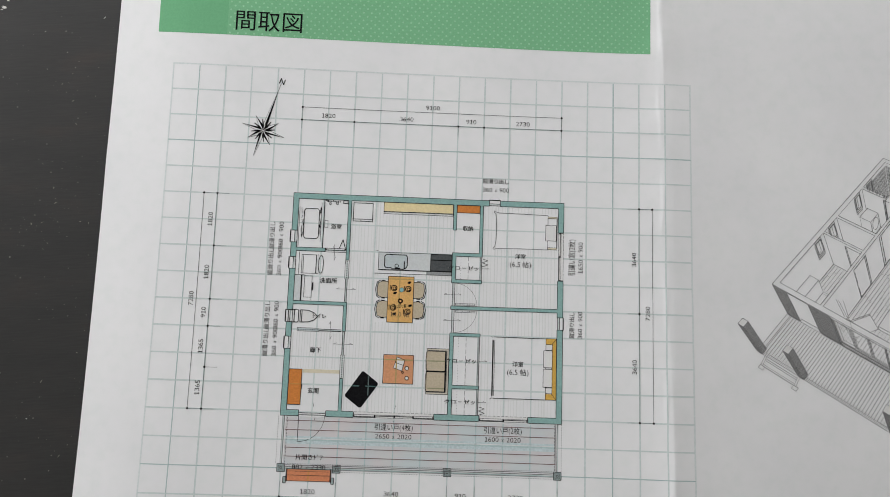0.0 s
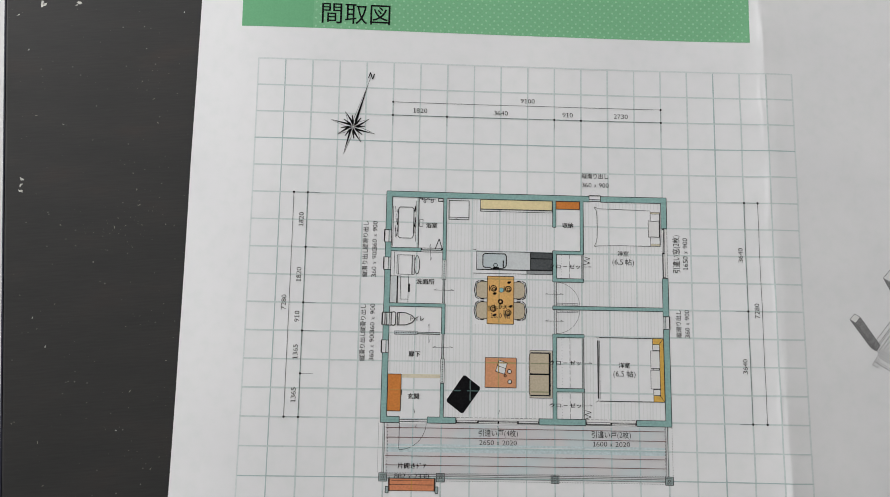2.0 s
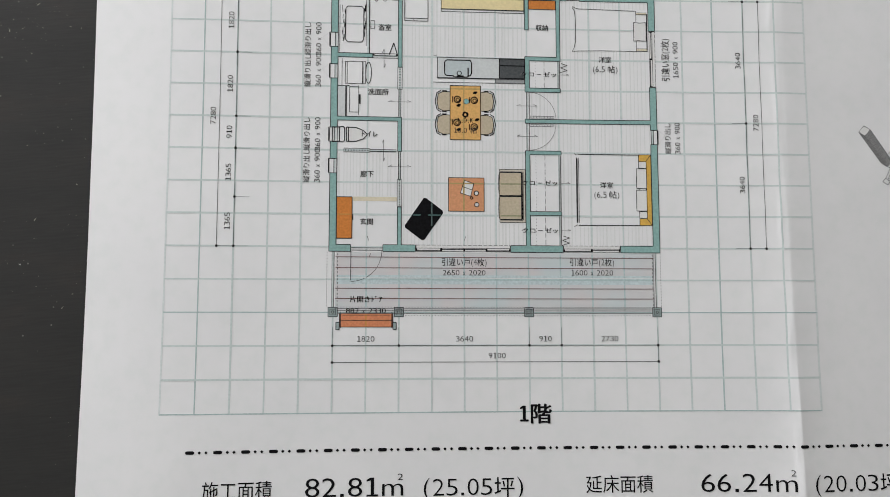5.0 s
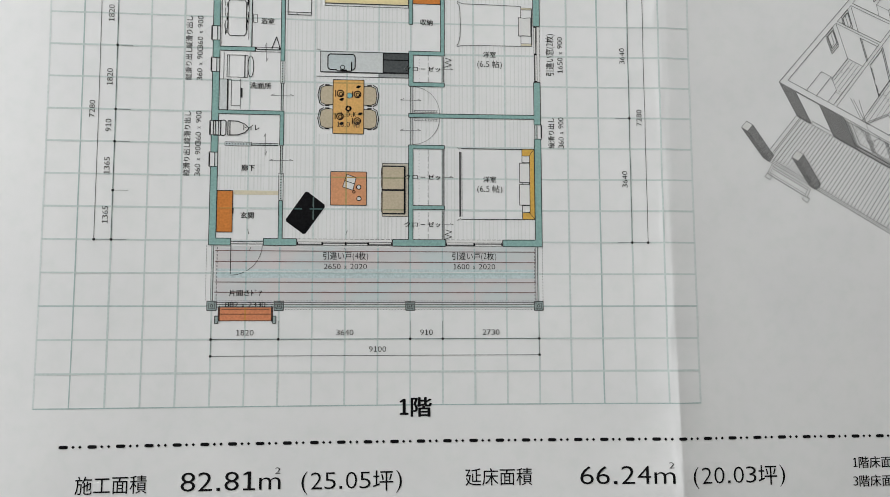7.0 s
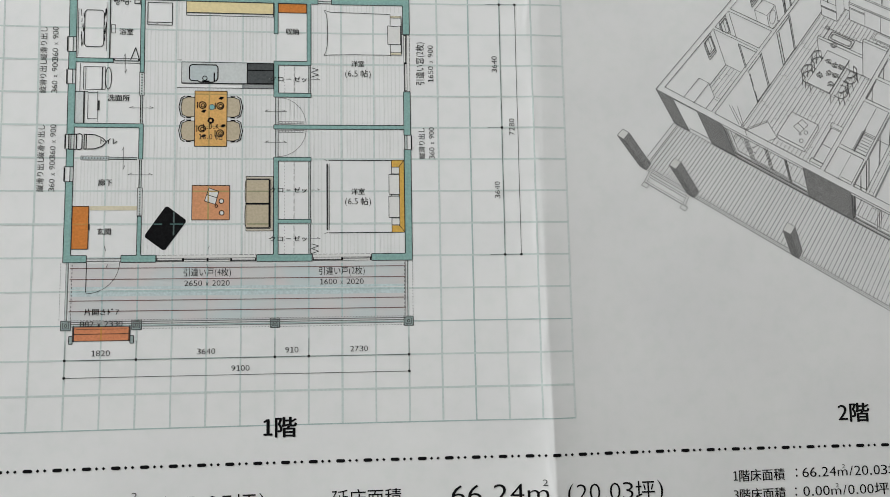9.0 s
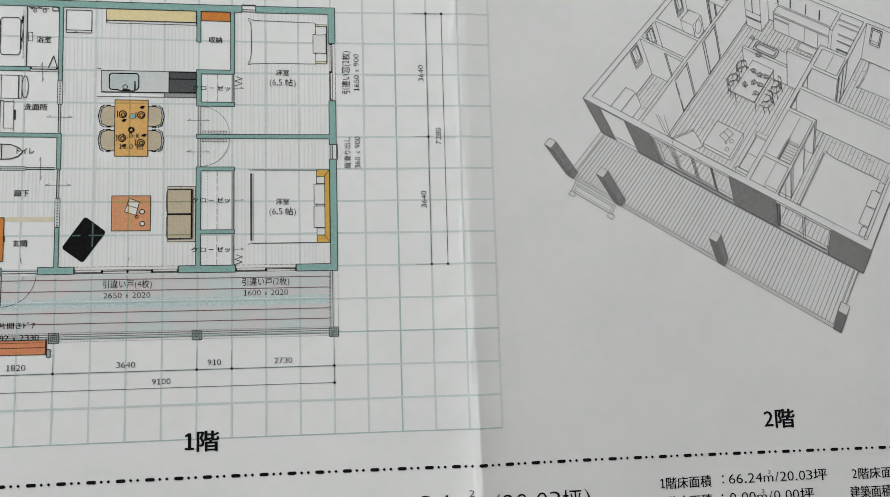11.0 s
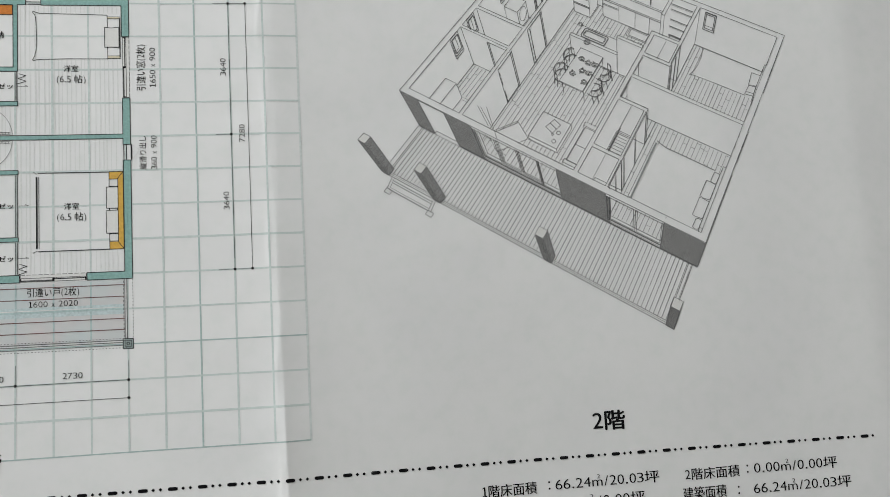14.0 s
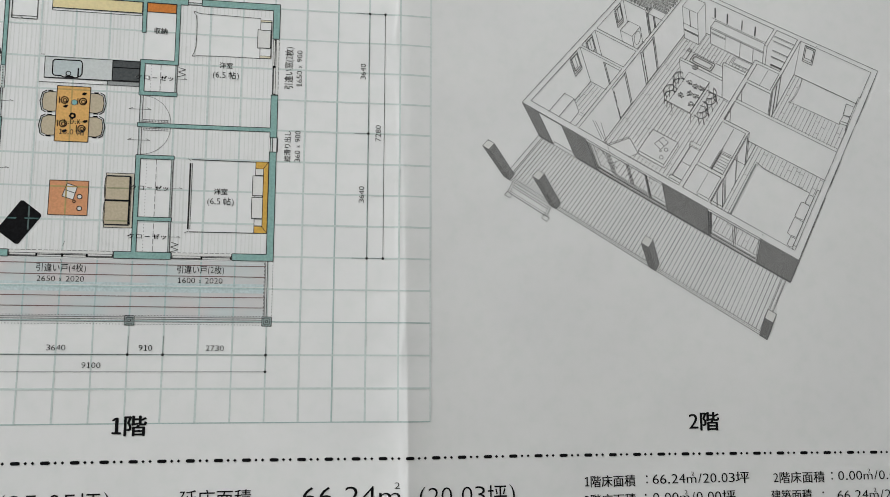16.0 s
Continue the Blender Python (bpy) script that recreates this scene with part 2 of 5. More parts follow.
def table():
    top = tagged(new("table"), "dark stained wooden table with dusty scratched top", "table")
    turn = pose(-0.14425, 0.1300, TABLE_Z, 0, 0, 5.04)
    top.matrix_world = turn
    L, W0, W1 = 0.86, -0.52, 0.28
    part("tabletop", box_bm(0, L, W0, W1, -0.03, 0, 0.0008), TABLE, top)
    # thin near-black navy strip set against the tabletop's left side
    part("edge_strip", box_bm(-0.0008, -0.0001, W0, W1, -0.03, -0.0003, 0.0003), NAVY, top, "thin dark navy strip along the tabletop's left side")
    zf = ROOM["z0"] - TABLE_Z
    for x in (0.03, L - 0.085):
        for y in (W0 + 0.03, W1 - 0.085):
            part("leg", box_bm(x, x + 0.055, y, y + 0.055, zf, -0.03, 0.003), TABLE, top)
    for y in (W0 + 0.045, W1 - 0.065):
        part("apron", box_bm(0.085, L - 0.085, y, y + 0.02, -0.1, -0.03, 0.001), TABLE, top)
    for x in (0.045, L - 0.065):
        part("apron", box_bm(x, x + 0.02, W0 + 0.085, W1 - 0.085, -0.1, -0.03, 0.001), TABLE, top)
    rnd = random.Random(4)
    # flaked spots where the stain has chipped away
    for x, y, size in CHIPS:
        bm = bmesh.new()
        n = 11
        ang = rnd.uniform(0, 6.28)
        ring = []
        for k in range(n):
            t = 2 * math.pi * k / n
            r = size * 0.5 * rnd.uniform(0.35, 1.15)
            px, py = r * math.cos(t), 0.45 * r * math.sin(t)
            ring.append(bm.verts.new((x + px * math.cos(ang) - py * math.sin(ang), y + px * math.sin(ang) + py * math.cos(ang), 0.00003)))
        mid = bm.verts.new((x, y, 0.00008))
        for k in range(n):
            bm.faces.new((ring[k], ring[(k + 1) % n], mid))
        part("chipped_spot", bm, FLECK, top, "pale chipped spot in the stain")
    # fine dust, thicker towards the table's edge and in a few drifts
    bm = bmesh.new()
    drifts = [(rnd.uniform(.005, .06), rnd.uniform(-.17, .03)) for k in range(14)]
    for k in range(360):
        if k % 2:
            cx, cy = rnd.choice(drifts)
            x, y = cx + rnd.gauss(0, .008), cy + rnd.gauss(0, .004)
        else:
            x, y = .07 * rnd.random() ** 1.5 + .001, rnd.uniform(-.24, .05)
        if not .0005 < x < .085:
            continue
        r = .00004 + .00014 * rnd.random() ** 3
        a, e = rnd.uniform(0, 3.14), rnd.uniform(1, 2.4) if k % 5 else rnd.uniform(2.5, 5)
        ring = [bm.verts.new((x + r * e * math.cos(t) * math.cos(a) - r * math.sin(t) * math.sin(a), y + r * e * math.cos(t) * math.sin(a) + r * math.sin(t) * math.cos(a), .00003 + .00002 * (j % 2))) for j, t in enumerate((0, 1.3, 2.5, 3.8, 5.0))]
        bm.faces.new(ring)
    tagged(part("dust", bm, DUST, top, "fine pale dust specks"), "", "", "", "stuff")


table()


# ---- the sheet ----
def build_sheet():
    d = np.r_[np.arange(-21.5, -2.0, 0.25), np.arange(-2.0, -0.0001, 0.05), [0.0], np.arange(0.05, 2.0, 0.05), np.arange(2.0, 21.2, 0.25)]
    v = np.linspace(V0, V1, 121)
    D, V = np.meshgrid(d, v)
    U = fold_u(V) + D
    U = np.clip(U, U0, U1)
    U[:, 0], U[:, -1] = U0 + 0.1 * np.clip((v - 9) / 7, 0, 1), U1
    keep = [0] + [k for k in range(1, len(d) - 1) if U0 + 0.22 < fold_u(V0) + d[k] and U0 + 0.22 < fold_u(V1) + d[k] and fold_u(V0) + d[k] < U1 - 0.12 and fold_u(V1) + d[k] < U1 - 0.12] + [len(d) - 1]
    U, V = U[:, keep], V[:, keep]
    Z = sheet_z(U, V)
    rows, cols = U.shape
    top = np.stack([U * CM, V * CM, Z], -1).reshape(-1, 3)
    low = top - np.array([0, 0, 0.00012])
    n = rows * cols
    faces = []
    for i in range(rows - 1):
        for j in range(cols - 1):
            k = i * cols + j
            faces.append((k, k + 1, k + cols + 1, k + cols))
            faces.append((n + k + cols, n + k + cols + 1, n + k + 1, n + k))
    rim = [j for j in range(cols)] + [i * cols + cols - 1 for i in range(1, rows)] + [(rows - 1) * cols + j for j in range(cols - 2, -1, -1)] + [i * cols for i in range(rows - 2, 0, -1)]
    side = np.r_[top[rim], low[rim]]
    m = len(rim)
    for p in range(m):
        q = (p + 1) % m
        faces.append((2 * n + p, 2 * n + m + p, 2 * n + m + q, 2 * n + q))
    me_ob = link_mesh("printed_sheet", np.r_[top, low, side], faces, PAPER, None, "", True)
    return tagged(me_ob, "creased white paper printed with a house plan, on the table", "paper")


SHEET = build_sheet()


class Print:
    """Flat print gathered in sheet units, then laid on the sheet."""

    def __init__(self):
        self.v, self.f = [], []

    def poly(self, pts):
        k = len(self.v)
        self.v += [tuple(p) for p in pts]
        self.f.append(tuple(range(k, k + len(pts))))
        return self

    def line(self, p, q, w=0.02):
        p, q = np.array(p, float), np.array(q, float)
        length = np.hypot(*(q - p))
        if length < 1e-6:
            return self
        side = np.array([-(q - p)[1], (q - p)[0]]) / length * w / 2
        ts = list(np.linspace(0, 1, max(2, int(length / 0.4) + 2)))
        dp, dq = p[0] - fold_u(p[1]), q[0] - fold_u(q[1])
        if min(dp, dq) < 2 and max(dp, dq) > -2:
            ts = list(np.linspace(0, 1, max(2, int(length / 0.06) + 2)))
            if dp * dq < 0:
                ts.append(dp / (dp - dq))
        ts = sorted(set(ts))
        k = len(self.v)
        for t in ts:
            c = p + (q - p) * t
            self.v += [tuple(c - side), tuple(c + side)]
        for i in range(len(ts) - 1):
            a = k + 2 * i
            self.f.append((a, a + 2, a + 3, a + 1))
        return self

    def path(self, pts, w=0.02, closed=False):
        pts = list(pts)
        for p, q in zip(pts, pts[1:] + (pts[:1] if closed else [])):
            self.line(p, q, w)
        return self

    def frame_rect(self, x0, y0, x1, y1, w=0.02):
        return self.path([(x0, y0), (x1, y0), (x1, y1), (x0, y1)], w, True)

    def rect(self, x0, y0, x1, y1, step=0.4):
        nx, ny = max(1, math.ceil((x1 - x0) / step)), max(1, math.ceil((y1 - y0) / step))
        k = len(self.v)
        for j in range(ny + 1):
            for i in range(nx + 1):
                self.v.append((x0 + (x1 - x0) * i / nx, y0 + (y1 - y0) * j / ny))
        for j in range(ny):
            for i in range(nx):
                a = k + j * (nx + 1) + i
                self.f.append((a, a + 1, a + nx + 2, a + nx + 1))
        return self

    def disc(self, x, y, r, n=10, ry=None):
        return self.poly([(x + r * math.cos(2 * math.pi * k / n), y + (ry or r) * math.sin(2 * math.pi * k / n)) for k in range(n)])

    def ring(self, x, y, r, w=0.02, n=16, a0=0.0, a1=2 * math.pi, ry=None):
        pts = [(x + r * math.cos(a0 + (a1 - a0) * k / n), y + (ry or r) * math.sin(a0 + (a1 - a0) * k / n)) for k in range(n + 1)]
        return self.path(pts, w)

    def dashes(self, p, q, w=0.02, on=0.06, off=0.05):
        p, q = np.array(p, float), np.array(q, float)
        length = np.hypot(*(q - p))
        s = 0.0
        while s < length:
            e = min(length, s + on)
            self.line(p + (q - p) * s / length, p + (q - p) * e / length, w)
            s += on + off
        return self

    def put(self, name, material, parent=None, level=3, label="", kind=""):
        if not self.f:
            return None
        uv = np.array(self.v, float)
        z = sheet_z(uv[:, 0], uv[:, 1]) + (level + 2) * 0.00001
        ob = link_mesh(name, np.c_[uv * CM, z], self.f, material, parent or SHEET, label)
        return tagged(ob, "", "", "", kind)


rng = random.Random(7)
TEXTS = []


def text(body, u0, v0, width, height, material=BLACK, parent=None, turn=0, bold=0.0, name="printed_text", level=7):
    """Text whose box starts at (u0, v0) on the sheet, width along the line and height across it; turn 90 reads upwards."""
    TEXTS.append((body, u0, v0, width, height, material, parent, turn, bold, name, level))


def middle(body, u, v, width, height, **k):
    if k.get("turn"):
        text(body, u + height / 2, v - width / 2, width, height, **k)
    else:
        text(body, u - width / 2, v - height / 2, width, height, **k)


HALF = "ﾄﾞｱ"
LATIN = {".": .36, "(": .46, ")": .46, "/": .48, " ": .34, "x": .62, "m": .98, "N": .75, "L": .55, "D": .75, "K": .7}


def glyphs(chars):
    """Outline meshes of single characters of the built-in font, and the advance of a full-width one."""
    made = []
    for c in chars + ["階階", "階"]:
        cu = bpy.data.curves.new("printed_text", "FONT")
        cu.body, cu.resolution_u = c, 3
        cu.offset = -0.012 if c in LATIN or c.isdigit() else 0.0
        made.append((c, new("printed_text", cu), cu))
    bpy.context.view_layer.update()
    dg = bpy.context.evaluated_depsgraph_get()
    out = {}
    for c, ob, cu in made:
        me = bpy.data.meshes.new_from_object(ob.evaluated_get(dg))
        co = np.empty(len(me.vertices) * 3)
        me.vertices.foreach_get("co", co)
        out[c] = (co.reshape(-1, 3)[:, :2], [tuple(f.vertices) for f in me.polygons])
        bpy.data.meshes.remove(me)
        bpy.data.objects.remove(ob)
        bpy.data.curves.remove(cu)
    wide = lambda c: out[c][0][:, 0].max() - out[c][0][:, 0].min()
    return out, wide("階階") - wide("階")


def set_texts():
    chars = sorted({c for spec in TEXTS for c in spec[0] if c not in " 1."})
    shape, em = glyphs(chars)
    eight = np.ptp(shape["8"][0][:, 1]) if "8" in shape else .7
    kan = shape["階"][0]
    k_lo, k_hi = kan[:, 1].min(), kan[:, 1].max()
    for body, u0, v0, width, height, material, parent, turn, bold, name, level in TEXTS:
        full = all(c not in LATIN and not c.isdigit() for c in body)
        adv = [LATIN.get(c, .64 if c.isdigit() else .55 if c in HALF else 1.0 if full else 1.3) for c in body]
        unit = width / sum(adv)
        verts, faces = [], []
        x = 0.0
        for c, a in zip(body, adv):
            cell = a * unit
            h = height
            if c == " ":
                x += cell
                continue
            if c == "1":
                t = .5 * min(.17 * cell, .15 * h) + .001
                m = .54 * cell
                shapes = [[(m - t, .1 * h), (m + t, .1 * h), (m + t, h), (m - t, h)], [(.2 * cell, .1 * h * 0), (.88 * cell, 0), (.88 * cell, .1 * h), (.2 * cell, .1 * h)],
                          [(.2 * cell, .80 * h), (m - t, .86 * h), (m - t, h), (m - t * 1.2, h), (.2 * cell, .88 * h)]]
                pts, fs = [], []
                for q in shapes:
                    fs.append(tuple(range(len(pts), len(pts) + len(q))))
                    pts += q
                pts = np.array(pts)
            elif c == ".":
                r = .085 * h
                m = cell / 2
                pts, fs = np.array([(m - r, 0), (m + r, 0), (m + r, 2 * r), (m - r, 2 * r)]), [(0, 1, 2, 3)]
            else:
                g, fs = shape[c]
                lo, hi = g.min(0), g.max(0)
                if c in LATIN or c.isdigit():
                    sy = h / eight
                    fit = .82 if c.isdigit() or c == "m" else .62
                    px = (g[:, 0] - lo[0]) / max(hi[0] - lo[0], 1e-6) * cell * fit + cell * (1 - fit) / 2
                    pts = np.c_[px, g[:, 1] * sy]
                else:
                    ch = h if full else 1.26 * h
                    base = 0 if full else -.14 * h
                    sy = ch / (k_hi - k_lo)
                    pts = np.c_[(g[:, 0] / em) * cell * (1.8 if c in HALF else 1), (g[:, 1] - k_lo) * sy + base]
            k = len(verts)
            verts += [(x + p[0], p[1]) for p in pts]
            faces += [tuple(i + k for i in f) for f in fs]
            x += cell
        base_v = np.array(verts)
        allv, allf = [], []
        copies = [(0, 0, 0)] if not bold else [(-bold, 0, 0), (0, bold * .5, .25), (bold, 0, .5), (0, -bold * .5, .75)] if bold > .012 else [(-bold / 2, 0, 0), (bold / 2, 0, .3)]
        for dx, dy, dl in copies:
            p = base_v + np.array([dx, dy])
            if turn:
                p = np.c_[-p[:, 1], p[:, 0]]
            p = p + np.array([u0, v0])
            k = len(allv)
            z = sheet_z(p[:, 0], p[:, 1]) + (level + dl + 2) * 0.00001
            allv += [tuple(q) for q in np.c_[p * CM, z]]
            allf += [tuple(i + k for i in f) for f in faces]
        link_mesh(name, allv, allf, material, parent or SHEET)


# ---- header band, grid ----
def header():
    band = Print().rect(-3.05, 14.22, 13.45, 17.4, 0.25).put("header_band", GREEN, None, 1, "green band with pale dots")
    Print().rect(-5.68, 14.22, -3.05, 17.4, 0.25).put("band_end", GREEN_FLAT, band, 1, "plain green end of the band")
    dots = Print()
    row, v = 0, 14.3
    while v < 17.35:
        u = -2.95 + (0.155 if row % 2 else 0)
        while u < 13.4:
            dots.disc(u, v, 0.04, 7)
            u += 0.31
        v += 0.155
        row += 1
    dots.put("dot_pattern", GREEN_DOT, band, 2, "pale green dots", "stuff")
    text("間取図", -2.82, 14.42, 2.70, 0.80, parent=band, name="title_text")


header()


def grid():
    for k in range(-5, 16):
        strong = k in (-4, 12)
        edge = k in (-5, 15)
        w = (0.042 if strong else 0.057) * rng.uniform(0.85, 1.15)
        Print().line((k, -5.02), (k, 13.02), w).put("grid_line", GRID_DARK if strong else GRID_FAINT if edge else GRID, None, 1.2)
    for k in range(-5, 14):
        strong = k in (-2, 10, -5)
        w = (0.042 if strong else 0.057) * rng.uniform(0.85, 1.15)
        Print().line((-5, k), (15, k), w).put("grid_line", GRID_DARK if strong else GRID_FAINT if k == 13 else GRID, None, 1.6)


grid()


# ---- walls of the plan: rectangles x0, y0, x1, y1 that butt end to end ----
OUTER = [
    (-.14, -.14, .52, .07), (1.50, -.14, 2.50, .07), (5.45, -.14, 7.10, .07), (8.90, -.14, 10.14, .07),
    (-.14, 7.93, 7.29, 8.14), (7.71, 7.93, 10.14, 8.14),
    (-.14, .07, .07, 2.28), (-.14, 2.73, .07, 3.27), (-.14, 3.71, .07, 5.26), (-.14, 5.71, .07, 6.26), (-.14, 6.71, .07, 7.93),
    (9.93, .07, 10.14, 3.30), (9.93, 3.76, 10.14, 5.14), (9.93, 6.99, 10.14, 7.93),
]
INNER = [
    (1.94, .07, 2.06, 1.24), (1.94, 2.98, 2.06, 4.06), (1.94, 5.65, 2.06, 7.93),
    (.07, 5.94, 1.15, 6.07), (.07, 3.94, 1.94, 4.06),
    (5.94, 6.95, 6.06, 7.93), (6.95, 6.08, 7.07, 7.93), (5.94, 5.95, 7.07, 6.08),
    (5.94, 5.07, 6.08, 5.95), (5.94, 4.94, 7.07, 5.07),
    (5.94, 3.94, 9.93, 4.07), (5.94, 2.94, 7.07, 3.06), (5.94, .07, 6.08, 2.94), (6.08, 1.02, 7.07, 1.14),
]
WALLS = OUTER + INNER


def runs(p, q, hidden, n):
    """The stretches of p to q where hidden, a function of an array of points, is false."""
    p, q = np.array(p, float), np.array(q, float)
    t = (np.arange(n) + 0.5) / n
    show = ~hidden(p + (q - p) * t[:, None])
    edges = np.flatnonzero(np.diff(np.r_[0, show.astype(int), 0]))
    return [(p + (q - p) * a / n, p + (q - p) * b / n) for a, b in zip(edges[::2], edges[1::2])]


def in_rects(rects, grow=0.0):
    r = np.array(rects, float)

    def test(pts):
        x, y = pts[:, :1], pts[:, 1:2]
        return ((x > r[:, 0] - grow) & (x < r[:, 2] + grow) & (y > r[:, 1] - grow) & (y < r[:, 3] + grow)).any(1)
    return test


def plan_walls():
    for k, (x0, y0, x1, y1) in enumerate(WALLS):
        wall = Print().rect(x0, y0, x1, y1).put("wall", TEAL, None, 2)
        test = in_rects([w for j, w in enumerate(WALLS) if j != k], 0.004)
        out = Print()
        for p, q in (((x0, y0), (x1, y0)), ((x1, y0), (x1, y1)), ((x1, y1), (x0, y1)), ((x0, y1), (x0, y0))):
            for a, b in runs(p, q, test, max(8, int(np.hypot(q[0] - p[0], q[1] - p[1]) / 0.012))):
                out.line(a, b, 0.02)
        out.put("outline", SOFTBLACK, wall, 6)


plan_walls()


def hatch(name, x0, y0, x1, y1, skip, pitch=0.118):
    """Pale floorboard lines running up the sheet, left out under the furniture."""
    out = Print()
    test = in_rects(skip) if skip else (lambda pts: np.zeros(len(pts), bool))
    x = x0 + 0.05
    while x < x1:
        w = rng.choice((0.018, 0.025, 0.032, 0.045))
        for a, b in runs((x, y0), (x, y1), test, int((y1 - y0) / 0.03)):
            out.line(a, b, w)
        x += pitch * rng.uniform(0.75, 1.3)
    out.put(name, PALE, None, .6, "pale floorboard lines", "stuff")


hatch("living_floor_hatching", 2.08, .09, 5.92, 7.9,
      [(2.14, 7.11, 2.87, 7.84), (3.29, 7.46, 5.9, 7.95), (3.02, 5.2, 5.95, 6.08), (3.1, 3.36, 5.0, 5.12), (3.52, 1.13, 4.63, 2.18), (5.1, .76, 5.95, 2.48)])
hatch("hall_floor_hatching", .09, 1.58, 1.92, 2.9, [])
hatch("upper_bedroom_floor_hatching", 7.1, 4.09, 9.9, 7.9, [(7.55, 6.3, 9.93, 7.68)])
hatch("lower_bedroom_floor_hatching", 7.1, .09, 9.9, 3.92, [(7.45, .68, 9.93, 3.0)])
hatch("upper_passage_floor_hatching", 6.1, 4.09, 7.1, 4.92, [])
hatch("lower_passage_floor_hatching", 6.1, 3.09, 7.1, 3.92, [])


# ---- openings of the plan ----
def wall_window(x0, y0, x1, y1, out, side):
    """A window across a wall: pane lines along it, and the little swung sash outside."""
    w = Print().frame_rect(x0, y0, x1, y1, 0.022)
    if x1 - x0 > y1 - y0:
        w.line((x0, (y0 + y1) / 2 + .04 * side), (x1, (y0 + y1) / 2 + .04 * side), 0.02)
    else:
        w.line(((x0 + x1) / 2 + .04 * side, y0), ((x0 + x1) / 2 + .04 * side, y1), 0.02)
    ob = w.put("window", SOFTBLACK, None, 6)
    if out:
        s = Print()
        if x1 - x0 > y1 - y0:
            s.path([(x0, y1), ((x0 + x1) / 2 - .05, y1 + out), (x1, y1)], 0.012)
            Print().rect(x0, y1 - .025, x1, y1 + .01).put("sash", BLACK, ob, 6)
        else:
            e = x0 if out < 0 else x1
            s.path([(e, y1), (e + out, (y0 + y1) / 2 + .06), (e, y0)], 0.012)
            Print().rect(min(e, e + .03 * side), y0 + .02, max(e, e + .03 * side), y1 - .02).put("sash", BLACK, ob, 6)
        s.put("swing_line", PALE, ob, 6)
    return ob


for y0, y1 in ((2.28, 2.73), (3.27, 3.71), (5.26, 5.71), (6.26, 6.71)):
    wall_window(-.19, y0, .07, y1, -.22, 1)
wall_window(9.95, 3.30, 10.17, 3.76, .22, -1)
wall_window(7.29, 7.95, 7.71, 8.17, .22, -1)


def sliding_window(x0, y0, x1, y1, joints):
    """Sliding panes in a gap of the wall: rails along it, dark joints between the panes; the middle panes run on the inner track."""
    upright = y1 - y0 > x1 - x0
    long, deep = (y1 - y0, x1 - x0) if upright else (x1 - x0, y1 - y0)

    def spot(a, b):
        return (x0 + deep * b, y0 + long * a) if upright else (x0 + long * a, y0 + deep * b)

    def slab(a0, a1, b0, b1):
        return Print().rect(*spot(a0, b0), *spot(a1, b1))

    ob = slab(0, 1, 0, 1).put("sliding_window", PLATE, None, 2)
    rail = Print().dashes(spot(0, 1.04), spot(1, 1.04), .012, .12, .04).line(spot(0, .55), spot(1, .55), .014).line(spot(0, .02), spot(1, .02), .012)
    for e in (0, 1):
        rail.line(spot(e, 0), spot(e, 1), .014)
    rail.put("window_rail", PENCIL_DARK, ob, 6)
    cuts = [0, *joints, 1]
    for k, (a, b) in enumerate(zip(cuts, cuts[1:])):
        inner = 0 < k < len(cuts) - 2 or (len(cuts) == 3 and k == 1)
        m, t = (.36, .07) if inner else (.16, .09)
        pane = slab(a, b, m - t, m + t)
        pane.put("pane", SOFTBLACK if inner else PENCIL_DARK, ob, 5)
    for a in cuts:
        w = .028 / long
        slab(max(0, a - w), min(1, a + w), .05, .5).put("pane_joint", BLACK, ob, 6)
    return ob


sliding_window(2.52, -.13, 5.43, .06, (.264, .51, .748))
sliding_window(7.12, -.13, 8.88, .06, (.5,))
sliding_window(9.95, 5.16, 10.13, 6.97, (.5,))


def entrance():
    d = Print().line((.52, -.03), (1.50, -.03), .02).line((.52, -.10), (1.50, -.10), .02)
    d.line((.53, -.14), (.53, -1.02), .022)
    d.ring(.53, -.12, .94, .014, 18, -math.pi / 2, 0)
    d.line((1.02, .34), (1.06, .2), .014).line((1.08, -.32), (1.13, -.2), .014)
    d.put("entrance_door", SOFTBLACK, None, 6)


entrance()


def slide_arrow(x, y, along_x=True, half=.36):
    a = Print()
    if along_x:
        a.line((x - half, y), (x + half, y), .012).line((x - half, y), (x - half + .12, y + .05), .012).line((x + half, y), (x + half - .12, y + .05), .012)
    else:
        a.line((x, y - half), (x, y + half), .012).line((x, y + half), (x - .05, y + half - .12), .012).line((x, y - half), (x + .05, y - half + .12), .012)
    a.put("slide_arrow", PENCIL, None, 6)


